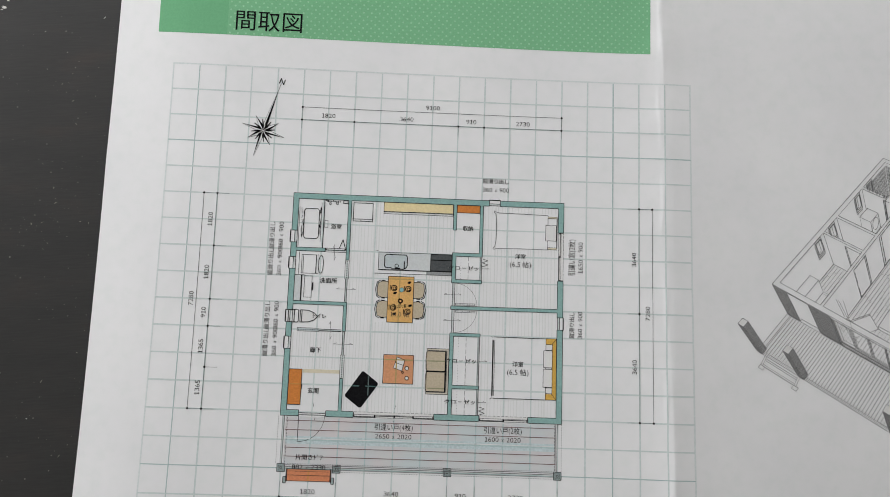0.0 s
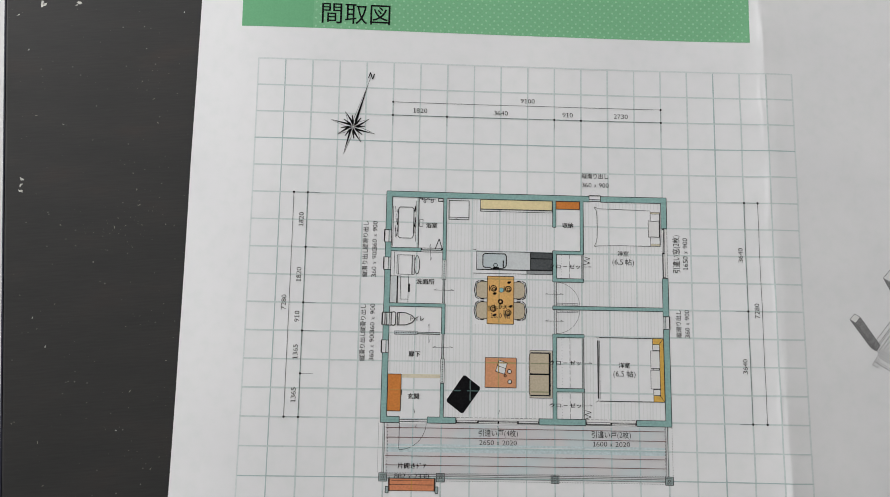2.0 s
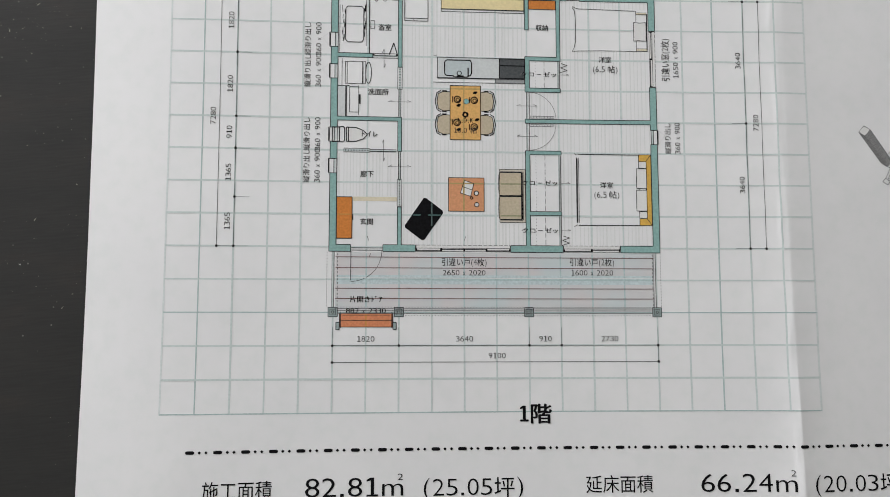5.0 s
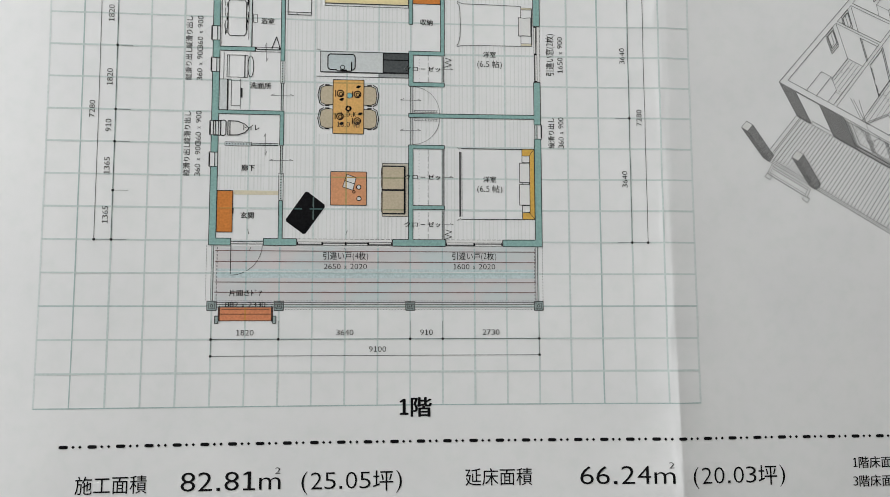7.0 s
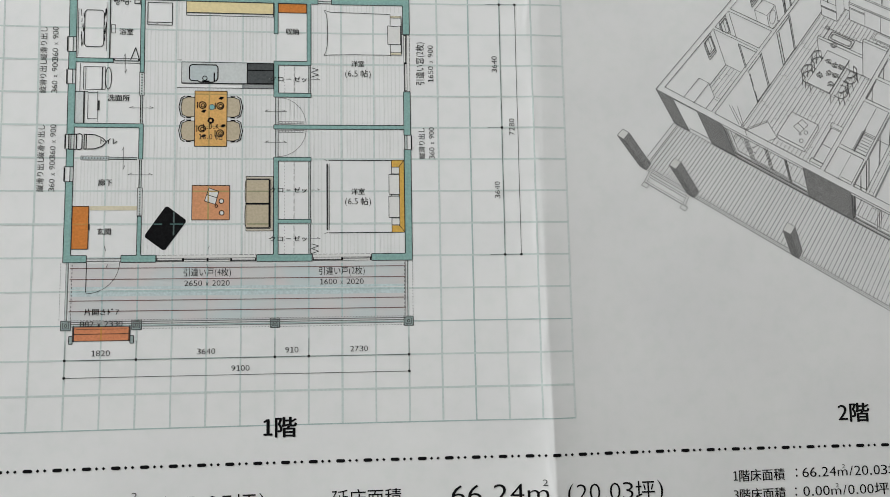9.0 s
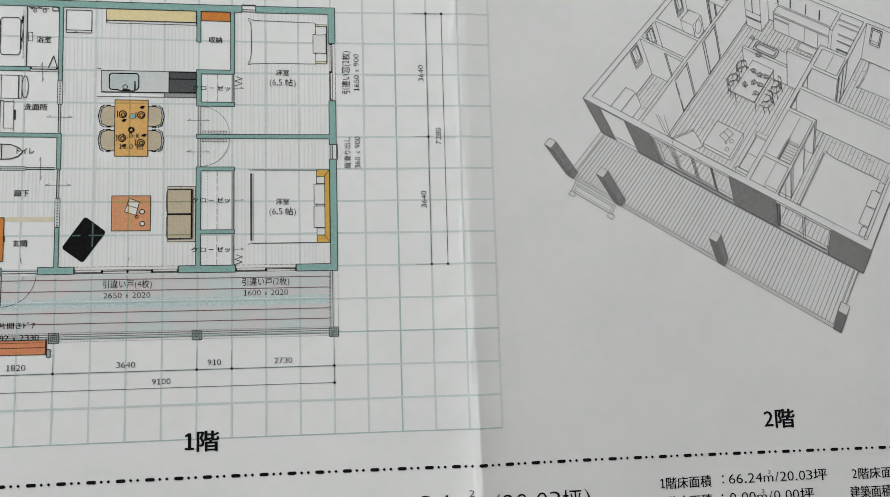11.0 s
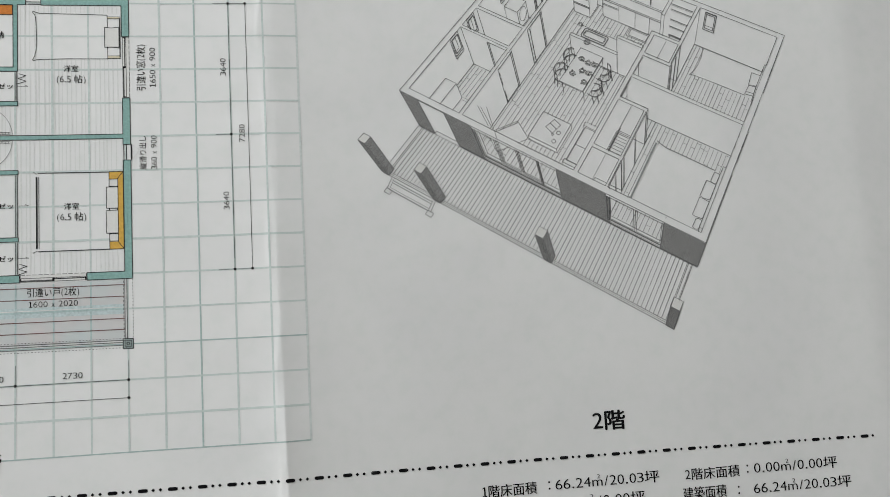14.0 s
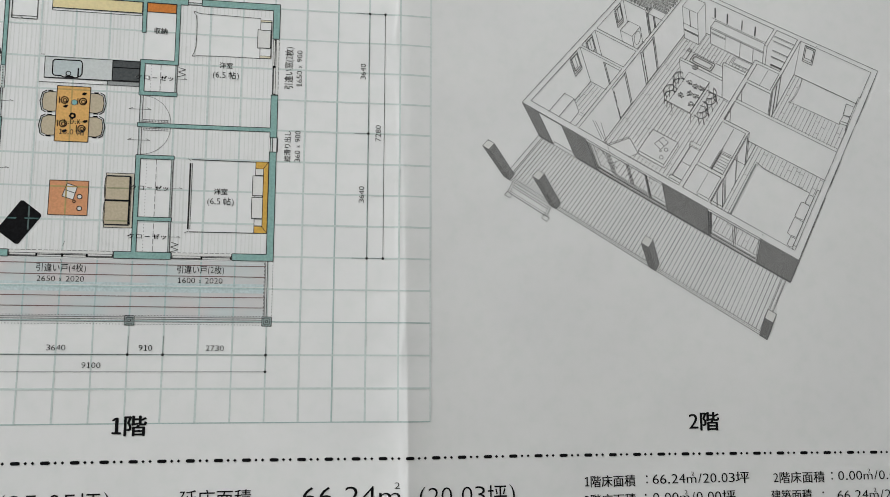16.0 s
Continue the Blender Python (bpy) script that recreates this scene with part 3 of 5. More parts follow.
def inner_doors():
    # sliding doors in the wall beside the living room: pocket with dotted inside, then the leaf
    for a, b, c in ((4.94, 5.65, 4.08), (1.26, 2.10, 2.96)):
        d = Print().frame_rect(1.93, a, 2.07, b, .014).dashes((2.0, a + .03), (2.0, b - .03), .03, .035, .05)
        d.line((1.97, b if c > b else a), (1.97, c), .026).line((2.03, b if c > b else a), (2.03, c), .018)
        d.put("sliding_door", SOFTBLACK, None, 6)
    slide_arrow(2.0, 4.55)
    slide_arrow(2.0, 2.5)
    d = Print().frame_rect(.28, 2.94, 1.08, 3.06, .014).dashes((.32, 3.0), (1.05, 3.0), .03, .035, .05).line((1.08, 2.97), (1.9, 2.97), .03).line((1.08, 3.03), (1.9, 3.03), .018)
    d.put("sliding_door", SOFTBLACK, None, 6)
    Print().rect(.28, 2.96, 1.08, 3.04).put("door_pocket", STEEL_BLUE, None, 2)
    slide_arrow(1.5, 3.0, False, .34)
    # folding bathroom door
    d = Print().frame_rect(1.15, 5.93, 1.94, 6.07, .016).line((1.2, 6.0), (1.9, 6.0), .026)
    d.path([(1.92, 6.03), (1.8, 6.42), (1.66, 6.04)], .028)
    d.disc(1.17, 6.03, .035).disc(1.9, 6.03, .035)
    d.put("folding_door", SOFTBLACK, None, 6)
    slide_arrow(1.5, 5.92, False, .3)
    # bedroom doors with their quarter swings
    for y, s in ((4.07, 1), (3.94, -1)):
        d = Print().line((5.99, y), (5.99, y + .88 * s), .022).line((6.07, y), (6.07, y + .88 * s), .022)
        d.ring(6.06, y, .86, .012, 16, 0, s * math.pi / 2)
        d.line((6.1, y + .04 * s), (6.85, y + .04 * s), .012).line((6.1, y + .1 * s), (6.85, y + .1 * s), .014)
        for k in range(9):
            d.line((6.12 + .088 * k, y + .04 * s), (6.12 + .088 * k, y + .1 * s), .01)
        d.put("swing_door", PENCIL, None, 6)
        slide_arrow(6.0, y + .42 * s, True, .33)


inner_doors()


def closet(x0, y0, x1, y1, fold_at):
    c = Print()
    c.dashes(((x0 + x1) / 2 + .02, y0), ((x0 + x1) / 2 + .02, y1), .014, .16, .07)
    c.dashes((x0 + .17, y0), (x0 + .17, y1), .012, .03, .07)
    c.line((7.0, y0), (7.0, y1), .02).line((7.05, y0), (7.05, y1), .028)
    ob = c.put("closet", PENCIL, None, 6)
    if fold_at:
        f = Print()
        f.path([(7.06, fold_at - .14), (7.3, fold_at - .06), (7.08, fold_at + .02), (7.3, fold_at + .1), (7.1, fold_at + .16)], .018)
        f.put("folding_leaf", SOFTBLACK, ob, 6)
    m = (y0 + y1) / 2
    Print().line((5.8, m), (5.95, m + .05), .02).line((7.06, m), (7.35, m), .012).line((7.25, m + .04), (7.35, m), .012).put("slide_arrow", PENCIL, ob, 6)
    text("クロ", 5.80, m - .08, .46, .16, material=BLACK, parent=ob)
    text("ゼッ", 6.53, m - .08, .44, .16, material=BLACK, parent=ob, bold=.008)
    Print().line((6.32, m), (6.46, m), .018).put("long_vowel_mark", BLACK, ob, 7)


closet(6.1, 5.09, 6.97, 5.93, 5.72)
closet(6.1, 1.16, 6.97, 2.92, 0)
closet(6.1, .09, 6.97, 1.0, .22)


# ---- wet rooms and hall of the plan ----
def bathroom():
    tub = Print().line((1.04, 6.08), (1.04, 7.92), .03).line((.12, 6.12), (.12, 7.6), .014).line((.94, 6.3), (.94, 7.8), .014).put("bathtub_drawing", SOFTBLACK, None, 6)
    Print().path([(.36, 6.42), (.80, 6.42), (.86, 6.5), (.86, 7.48), (.8, 7.56), (.36, 7.56), (.30, 7.48), (.30, 6.5)], .024, True).put("inner_rim", SOFTBLACK, tub, 6)
    mess = Print()
    for k in range(34):
        y = rng.uniform(6.4, 7.5)
        x = rng.choice((.22, .27, .88, .92)) + rng.uniform(-.02, .02)
        mess.line((x, y), (x + rng.uniform(-.02, .02), y + rng.uniform(.1, .25)), .016)
    mess.put("outer_rim", BLACK, tub, 6)
    f = Print().rect(1.74, 7.79, 1.92, 7.92).frame_rect(1.08, 6.86, 1.2, 7.12, .014)
    for k in range(9):
        x = 1.1 + .065 * k
        f.disc(x, 7.88 + rng.uniform(-.02, .03), rng.uniform(.02, .04), 7)
    f.ring(1.25, 7.78, .04, .02, 8).ring(1.52, 7.8, .05, .02, 8)
    f.put("bath_fitting", SOFTBLACK, None, 6)
    Print().rect(1.77, 7.82, 1.9, 7.9).put("mirror_drawing", PLATE, None, 7)


def washroom():
    w = Print().frame_rect(.30, 5.10, .93, 5.80, .016).line((.36, 5.1), (.36, 5.8), .014).line((.84, 5.1), (.84, 5.8), .03)
    w.ring(1.02, 5.45, .09, .022, 14, ry=.34)
    w.line((.2, 5.04), (.2, 5.9), .014)
    w.put("washing_machine_drawing", SOFTBLACK, None, 6)
    b = Print().line((.08, 5.03), (.44, 5.03), .02).line((.33, 4.07), (.33, 5.03), .045).frame_rect(.44, 4.2, .72, 5.0, .014).line((.72, 4.1), (.72, 5.05), .012)
    b.rect(.72, 4.46, .78, 4.76)
    ob = b.put("washbasin_drawing", SOFTBLACK, None, 6)
    Print().rect(.09, 4.08, .31, 5.0).put("basin_cabinet", STEEL, ob, 2)


def toilet():
    t = Print().frame_rect(-.08, 3.26, .14, 3.72, .03).path([(.14, 3.27), (.24, 3.25), (.3, 3.3), (.3, 3.7), (.24, 3.74), (.14, 3.72)], .03)
    t.path([(.36, 3.27), (.66, 3.28), (.88, 3.36), (1.0, 3.49), (.88, 3.62), (.66, 3.71), (.36, 3.72)], .03, True).line((.42, 3.27), (.42, 3.72), .03)
    ob = t.put("toilet_drawing", SOFTBLACK, None, 6)
    Print().poly([(.36, 3.27), (.66, 3.28), (.88, 3.36), (1.0, 3.49), (.88, 3.62), (.66, 3.71), (.36, 3.72)]).put("bowl", PLATE, ob, 2)


def hall():
    s = Print().rect(.08, .26, .55, 1.54).put("shoe_cabinet_drawing", ORANGE, None, 2)
    Print().frame_rect(.08, .26, .55, 1.54, .022).rect(.55, .82, .585, 1.0).put("outline", SOFTBLACK, s, 6)
    Print().rect(.57, 1.42, 1.93, 1.55).put("hall_step_edge", CREAM_PALE, None, 2)


bathroom(), washroom(), toilet(), hall()


# ---- kitchen and living room of the plan ----
def kitchen():
    f = Print().frame_rect(2.14, 7.15, 2.87, 7.85, .022).line((2.14, 7.23), (2.87, 7.23), .02).line((2.4, 7.2), (2.46, 7.16), .014).put("fridge_drawing", SOFTBLACK, None, 6)
    c = Print().rect(3.29, 7.58, 5.92, 7.92).put("cupboard_drawing", CREAM, None, 2)
    Print().frame_rect(3.29, 7.48, 5.92, 7.92, .018).line((3.29, 7.56), (5.92, 7.56), .03).put("outline", SOFTBLACK, c, 6)
    o = Print().rect(6.07, 7.63, 6.94, 7.92).put("shelf_drawing", ORANGE, None, 2)
    Print().frame_rect(6.07, 7.63, 6.94, 7.92, .02).put("outline", SOFTBLACK, o, 6)
    k = Print().rect(3.17, 5.34, 5.13, 6.0).put("kitchen_counter_drawing", STEEL, None, 2)
    Print().frame_rect(3.17, 5.34, 5.93, 6.0, .018).line((3.17, 5.34), (5.93, 5.34), .035).line((3.04, 5.2), (5.1, 5.2), .016).line((3.04, 6.06), (3.16, 6.06), .014).frame_rect(5.0, 5.2, 5.93, 5.33, .016).put("outline", SOFTBLACK, k, 6)
    Print().rect(5.0, 5.21, 5.93, 5.32).put("counter_end_wall", MIDGREY, k, 3)
    Print().rect(5.13, 5.36, 5.93, 5.99).put("cooktop", DARKGREY, k, 3)
    Print().line((5.13, 5.77), (5.93, 5.77), .03).frame_rect(5.13, 5.36, 5.93, 5.99, .025).put("cooktop_edge", BLACK, k, 6)
    Print().rect(3.42, 5.43, 4.22, 5.9).put("sink", STEEL_BLUE, k, 3)
    s = Print().path([(3.46, 5.42), (3.66, 5.42), (3.7, 5.38), (4.12, 5.38), (4.16, 5.42), (4.2, 5.42), (4.25, 5.5), (4.25, 5.84), (4.2, 5.92), (3.46, 5.92), (3.4, 5.86), (3.4, 5.48)], .034, True)
    s.ring(3.86, 5.5, .07, .024, 10).line((4.14, 5.4), (4.14, 5.68), .04).rect(3.78, 5.38, 4.0, 5.43)
    s.put("sink_rim", BLACK, k, 6)


def chair(x, y, s):
    pts = [(x, y - .3), (x + .2 * s, y - .31), (x + .36 * s, y - .24), (x + .4 * s, y), (x + .36 * s, y + .24), (x + .2 * s, y + .31), (x, y + .3)]
    c = Print().poly(pts if s > 0 else pts[::-1]).put("chair_drawing", KHAKI, None, 2)
    Print().path(pts, .02).put("seat_line", BLACK, c, 6)
    Print().path([(x + .28 * s, y - .34), (x + .4 * s, y - .27), (x + .46 * s, y), (x + .4 * s, y + .27), (x + .28 * s, y + .34)], .026).put("backrest_line", BLACK, c, 6)
    for e in (-.345, .315):
        Print().rect(min(x + .1 * s, x + .24 * s), y + e, max(x + .1 * s, x + .24 * s), y + e + .03).put("armrest_line", BLACK, c, 6)


def living():
    t = Print().rect(3.57, 3.38, 4.53, 5.10).put("dining_table_drawing", WOOD, None, 3)
    Print().frame_rect(3.57, 3.38, 4.53, 5.10, .022).put("outline", SOFTBLACK, t, 6)
    for x, y in ((3.80, 4.66), (4.33, 4.64), (3.79, 3.93), (4.33, 3.79)):
        Print().ring(x, y, .105, .034, 14).ring(x + .01, y - .01, .055, .03, 10).line((x - .15, y - .1), (x - .15, y + .1), .026).put("place_setting", BLACK, t, 6)
    for x, y in ((3.84, 4.47), (4.36, 4.88), (3.84, 3.7), (4.42, 4.02)):
        Print().disc(x, y, .05, 8).disc(x + .045, y + .02, .03, 6).disc(x - .045, y - .01, .03, 6).put("glass_drawing", BLACK, t, 6)
    v = Print().disc(4.08, 4.6, .085, 14).put("bowl_drawing", GLASSBLUE, t, 4)
    Print().ring(4.08, 4.6, .085, .018, 14).put("rim", PENCIL, v, 6)
    fl = Print()
    for k in range(9):
        fl.disc(4.05 + .07 * math.cos(k * 2.4), 4.18 + .07 * math.sin(k * 2.4), .036, 6)
    fl.put("flower_drawing", BLACK, t, 6)
    for y in (4.6, 3.86):
        chair(3.56, y, -1)
        chair(4.54, y, 1)
    middle("L.D.K", 4.06, 4.0, .5, .15, material=BLACK, parent=t, bold=.01)
    middle("16.0 帖", 4.05, 3.68, .74, .16, material=SOFTBLACK, parent=t)
    r = Print().poly([(2.83, 1.53), (2.75, 1.53), (2.17, .68), (2.18, .6), (2.69, .22), (2.77, .23), (3.35, 1.06), (3.34, 1.14)][::-1]).put("black_rug_drawing", BLACK, None, 3)
    c = Print().rect(3.52, 1.13, 4.63, 2.18).put("coffee_table_drawing", SALMON, None, 2)
    Print().frame_rect(3.52, 1.13, 4.63, 2.18, .02).put("outline", SOFTBLACK, c, 6)
    m = Print().poly([(3.89, 1.70), (4.21, 1.60), (4.31, 2.0), (4.02, 2.1)]).put("magazine_drawing", PLATE, c, 3)
    Print().path([(3.89, 1.70), (4.21, 1.60), (4.31, 2.0), (4.02, 2.1)], .02, True).line((3.96, 1.9), (4.26, 1.8), .02).put("outline", SOFTBLACK, m, 6)
    for x, y, rr in ((4.39, 1.70, .07), (4.40, 1.34, .07), (4.24, 1.55, .04)):
        k = Print().disc(x, y, rr, 12).put("cup_drawing", PLATE if rr > .05 else SALMON, c, 3)
        Print().ring(x, y, rr, .026, 12).put("rim", BLACK, k, 6)
    s = Print().rect(5.12, .79, 5.93, 2.46).put("sofa_drawing", KHAKI_PALE, None, 2)
    Print().frame_rect(5.12, .79, 5.93, 2.46, .016).line((5.14, .87), (5.84, .87), .03).line((5.14, 2.38), (5.84, 2.38), .03).line((5.86, .87), (5.86, 2.38), .016).put("outline", SOFTBLACK, s, 6)
    Print().rect(5.80, .89, 5.845, 2.36).put("backrest_gap", BLACK, s, 4)
    for y0, y1 in ((.89, 1.60), (1.64, 2.36)):
        c = Print().rect(5.10, y0, 5.80, y1).put("seat_cushion", KHAKI, s, 3)
        Print().path([(5.13, y0), (5.80, y0), (5.80, y1), (5.13, y1), (5.095, y1 - .08), (5.085, (y0 + y1) / 2), (5.095, y0 + .08)], .018, True).put("outline", SOFTBLACK, c, 6)
    Print().line((5.1, 1.62), (5.8, 1.62), .03).put("cushion_seam", BLACK, s, 6.3)
    Print().line((4.0, .2), (4.05, .34), .012).line((4.02, -.3), (3.96, -.2), .012).put("slide_mark", PENCIL, None, 6)


kitchen()
living()


# ---- bedrooms of the plan ----
def bed_upper():
    b = Print().path([(9.54, 7.64), (8.6, 7.665), (7.68, 7.68), (7.57, 7.71), (7.49, 7.75), (7.48, 7.70), (7.55, 7.62), (7.575, 7.4), (7.585, 7.0), (7.575, 6.6), (7.53, 6.4), (7.47, 6.29), (7.50, 6.27), (7.6, 6.30), (8.4, 6.325), (9.54, 6.32)], .016)
    ob = b.put("single_bed_drawing", SOFTBLACK, None, 6)
    Print().line((9.54, 6.30), (9.54, 7.64), .016).line((9.54, 7.59), (9.9, 7.59), .014).line((9.54, 7.53), (9.9, 7.53), .02).line((9.54, 6.41), (9.9, 6.41), .014).line((9.54, 6.33), (9.9, 6.33), .022).put("headboard", SOFTBLACK, ob, 3.4)
    for y in (6.34, 7.53):
        Print().rect(9.55, y, 9.88, y + .06).put("headboard_edge", CREAM_PALE, ob, 3)
    p = Print().rect(9.46, 6.66, 9.86, 7.27).put("pillow", PLATE, ob, 4)
    Print().path([(9.46, 6.66), (9.6, 6.675), (9.86, 6.66), (9.86, 7.27), (9.65, 7.25), (9.46, 7.27)], .018, True).line((9.885, 6.36), (9.885, 7.56), .028).put("pillow_edge", SOFTBLACK, p, 7)


def bed_lower():
    b = Print().line((7.6, 2.97), (9.55, 2.96), .024).line((7.6, .72), (9.55, .72), .024).path([(7.48, 3.0), (7.56, 2.94)], .014).path([(7.46, .68), (7.58, .74)], .014)
    b.line((7.56, .8), (7.56, 2.86), .045).line((7.62, .8), (7.62, 2.86), .014)
    ob = b.put("double_bed_drawing", SOFTBLACK, None, 6)
    h = Print().rect(9.76, .73, 9.92, 2.97).rect(9.53, 2.76, 9.76, 2.97).rect(9.53, .73, 9.76, .93).put("headboard", YELLOW, ob, 3)
    Print().frame_rect(9.53, .72, 9.92, 2.97, .02).line((9.76, 2.76), (9.92, 2.97), .018).line((9.76, .93), (9.92, .73), .018).line((9.76, .93), (9.76, 2.76), .03).put("outline", SOFTBLACK, h, 3.5)
    for y0, y1, x0 in ((1.9, 2.52, 9.45), (1.18, 1.84, 9.44), (2.54, 2.75, 9.53), (.95, 1.16, 9.53)):
        p = Print().rect(x0, y0, 9.77, y1).put("pillow", PLATE, ob, 4)
        Print().frame_rect(x0, y0, 9.77, y1, .018).put("pillow_edge", SOFTBLACK, p, 7)


bed_upper()
bed_lower()


# ---- deck, posts and step of the plan ----
def deck():
    d = Print().rect(.07, -1.88, 9.93, -.16).put("deck_drawing", DECK, None, 2, "mauve grey deck with board lines")
    for y, m in ((-.31, DECKLINE), (-.64, DECKLINE), (-1.27, DECKLINE), (-1.58, DECKLINE), (-1.89, PENCIL), (-.95, PALE)):
        Print().line((.07, y), (9.93, y), .022).put("board_line", m, d, 6)
    for x in (.02, 9.98):
        Print().line((x, -1.86), (x, -.15), .022).line((x - .06, -1.86), (x - .06, -.15), .012).put("deck_edge", PENCIL, d, 6)
    Print().line((.14, -1.95), (9.86, -1.95), .022).line((.14, -2.03), (9.86, -2.03), .016).put("front_beam", PENCIL, d, 6)
    Print().dashes((-.19, -.16), (-.19, -1.84), .016, .04, .05).dashes((10.14, -.16), (10.14, -2.1), .016, .04, .05).dashes((.13, -1.84), (9.9, -1.84), .016, .04, .05).dashes((2.1, -2.1), (10.14, -2.1), .016, .04, .05).dashes((.13, -.2), (.13, -1.84), .022).dashes((9.89, -.2), (9.89, -1.84), .022).put("eaves_line", PENCIL, d, 6)
    for x in (0, 2, 6, 10):
        p = Print().rect(x - .14, -2.13, x + .14, -1.85).put("post_drawing", POSTGREY, d, 2)
        Print().frame_rect(x - .14, -2.13, x + .14, -1.85, .02).frame_rect(x - .085, -2.075, x + .085, -1.905, .012).ring(x, -1.99, .04, .02, 8).put("outline", SOFTBLACK, p, 6)
    s = Print().rect(.2, -2.44, 1.82, -2.02).put("step_drawing", STEP_RED, d, 2, "red-orange entrance step")
    Print().frame_rect(.2, -2.44, 1.82, -2.02, .018).line((.2, -2.24), (1.82, -2.24), .016).line((.3, -2.1), (1.72, -2.1), .01).put("outline", SOFTBLACK, s, 6)
    for x, e in ((.2, -1), (1.82, 1)):
        a, b = sorted((x, x + .1 * e))
        Print().rect(a, -2.52, b, -2.3).put("step_foot", POSTGREY, s, 3)
        Print().frame_rect(a, -2.52, b, -2.3, .022).line((x - .03 * e, -2.0), (x - .03 * e, -2.46), .03).put("outline", SOFTBLACK, s, 6)


deck()


# ---- grid lines showing through the printed colours ----
def tint(name, colour):
    return ink(name, colour, 0.1)


def overprint(x0, y0, x1, y1, material):
    out = Print()
    for k in range(math.ceil(x0), math.floor(x1) + 1):
        out.line((k, y0), (k, y1), .045)
    for k in range(math.ceil(y0), math.floor(y1) + 1):
        out.line((x0, k), (x1, k), .045)
    out.put("overprinted_grid_line", material, None, 4.5)


GREY_TEAL = tint("teal_over_grey_ink", (0.43, 0.55, 0.55))
Print().rect(.1, -1.14, 9.9, -.86).put("broad_grid_line", tint("pale_cyan_over_grey_ink", (0.53, 0.62, 0.632)), None, 3)
for box_ in ((.1, -1.85, 9.9, -.2),):
    overprint(*box_, GREY_TEAL)
overprint(3.58, 3.4, 4.52, 5.08, tint("green_over_tan_ink", (.5, .34, .13)))
overprint(3.54, 1.15, 4.61, 2.16, tint("green_over_salmon_ink", (.43, .33, .14)))
overprint(.1, .28, .53, 1.52, tint("yellow_over_orange_ink", (.55, .25, .07)))
overprint(.22, -2.42, 1.8, -2.04, tint("yellow_over_red_ink", (.58, .27, .08)))
overprint(5.15, .8, 5.8, 2.4, tint("green_over_khaki_ink", (.32, .32, .2)))
WALL_TINT = tint("pale_over_teal_ink", (.27, .45, .43))
for w_ in WALLS:
    overprint(*(w_[0] + .012, w_[1] + .012, w_[2] - .012, w_[3] - .012), WALL_TINT)
Print().line((3, .66), (3, 1.38), .045).put("overprinted_grid_line", tint("teal_over_black_ink", (.10, .14, .135)), None, 4.5)
Print().line((2.42, 1), (3.28, 1), .045).put("overprinted_grid_line", tint("teal_across_black_ink", (.07, .13, .125)), None, 4.8)


# ---- dimensions ----
def dimension(p, q, marks, label_at, words, upright=False, ticks=()):
    d = Print().line(p, q, .0135)
    for m in marks:
        d.disc(m[0], m[1], .042, 10)
    ob = d.put("dimension_line", SOFTBLACK, None, 6)
    for a, b in ticks:
        Print().line(a, b, .011).put("extension_line", PENCIL, ob, 5.8)
    for (u, v), w in zip(label_at, words):
        middle(w, u, v, .55 if len(w) > 3 else .41, .165, material=BLACK, parent=ob, turn=90 if upright else 0)


XS = (0, 2, 6, 7, 10)
for v, s in ((-3, -1), (11, 1)):
    ticks = [((x, v), (x, v + (.55 if s < 0 else -.35))) for x in XS] + [((x, v), (x, v + .5 * s)) for x in (0, 10)]
    dimension((0, v), (10, v), [(x, v) for x in XS], [(1, v + .2), (4, v + .2), (6.5, v + .2), (8.5, v + .2)], ["1820", "3640", "910", "2730"], ticks=ticks)
    dimension((0, v + .5 * s), (10, v + .5 * s), [(0, v + .5 * s), (10, v + .5 * s)], [(5, v + .5 * s + .19)], ["9100"])
YS = (0, 1.5, 3, 4, 6, 8)
dimension((-3, 0), (-3, 8), [(-3, y) for y in YS], [(-3.2, 7), (-3.2, 5), (-3.2, 3.5), (-3.2, 2.25), (-3.2, .75)], ["1820", "1820", "910", "1365", "1365"], True,
          [((-3, y), (-2.55, y)) for y in YS] + [((-3.5, y), (-3, y)) for y in (0, 8)])
dimension((-3.5, 0), (-3.5, 8), [(-3.5, 0), (-3.5, 8)], [(-3.69, 4)], ["7280"], True)
dimension((13, 0), (13, 8), [(13, 0), (13, 4), (13, 8)], [(12.81, 6.05), (12.81, 2.02)], ["3640", "3640"], True,
          [((12.55, y), (13, y)) for y in (0, 4, 8)] + [((13, y), (13.5, y)) for y in (0, 8)])
dimension((13.5, 0), (13.5, 8), [(13.5, 0), (13.5, 8)], [(13.31, 4.02)], ["7280"], True)


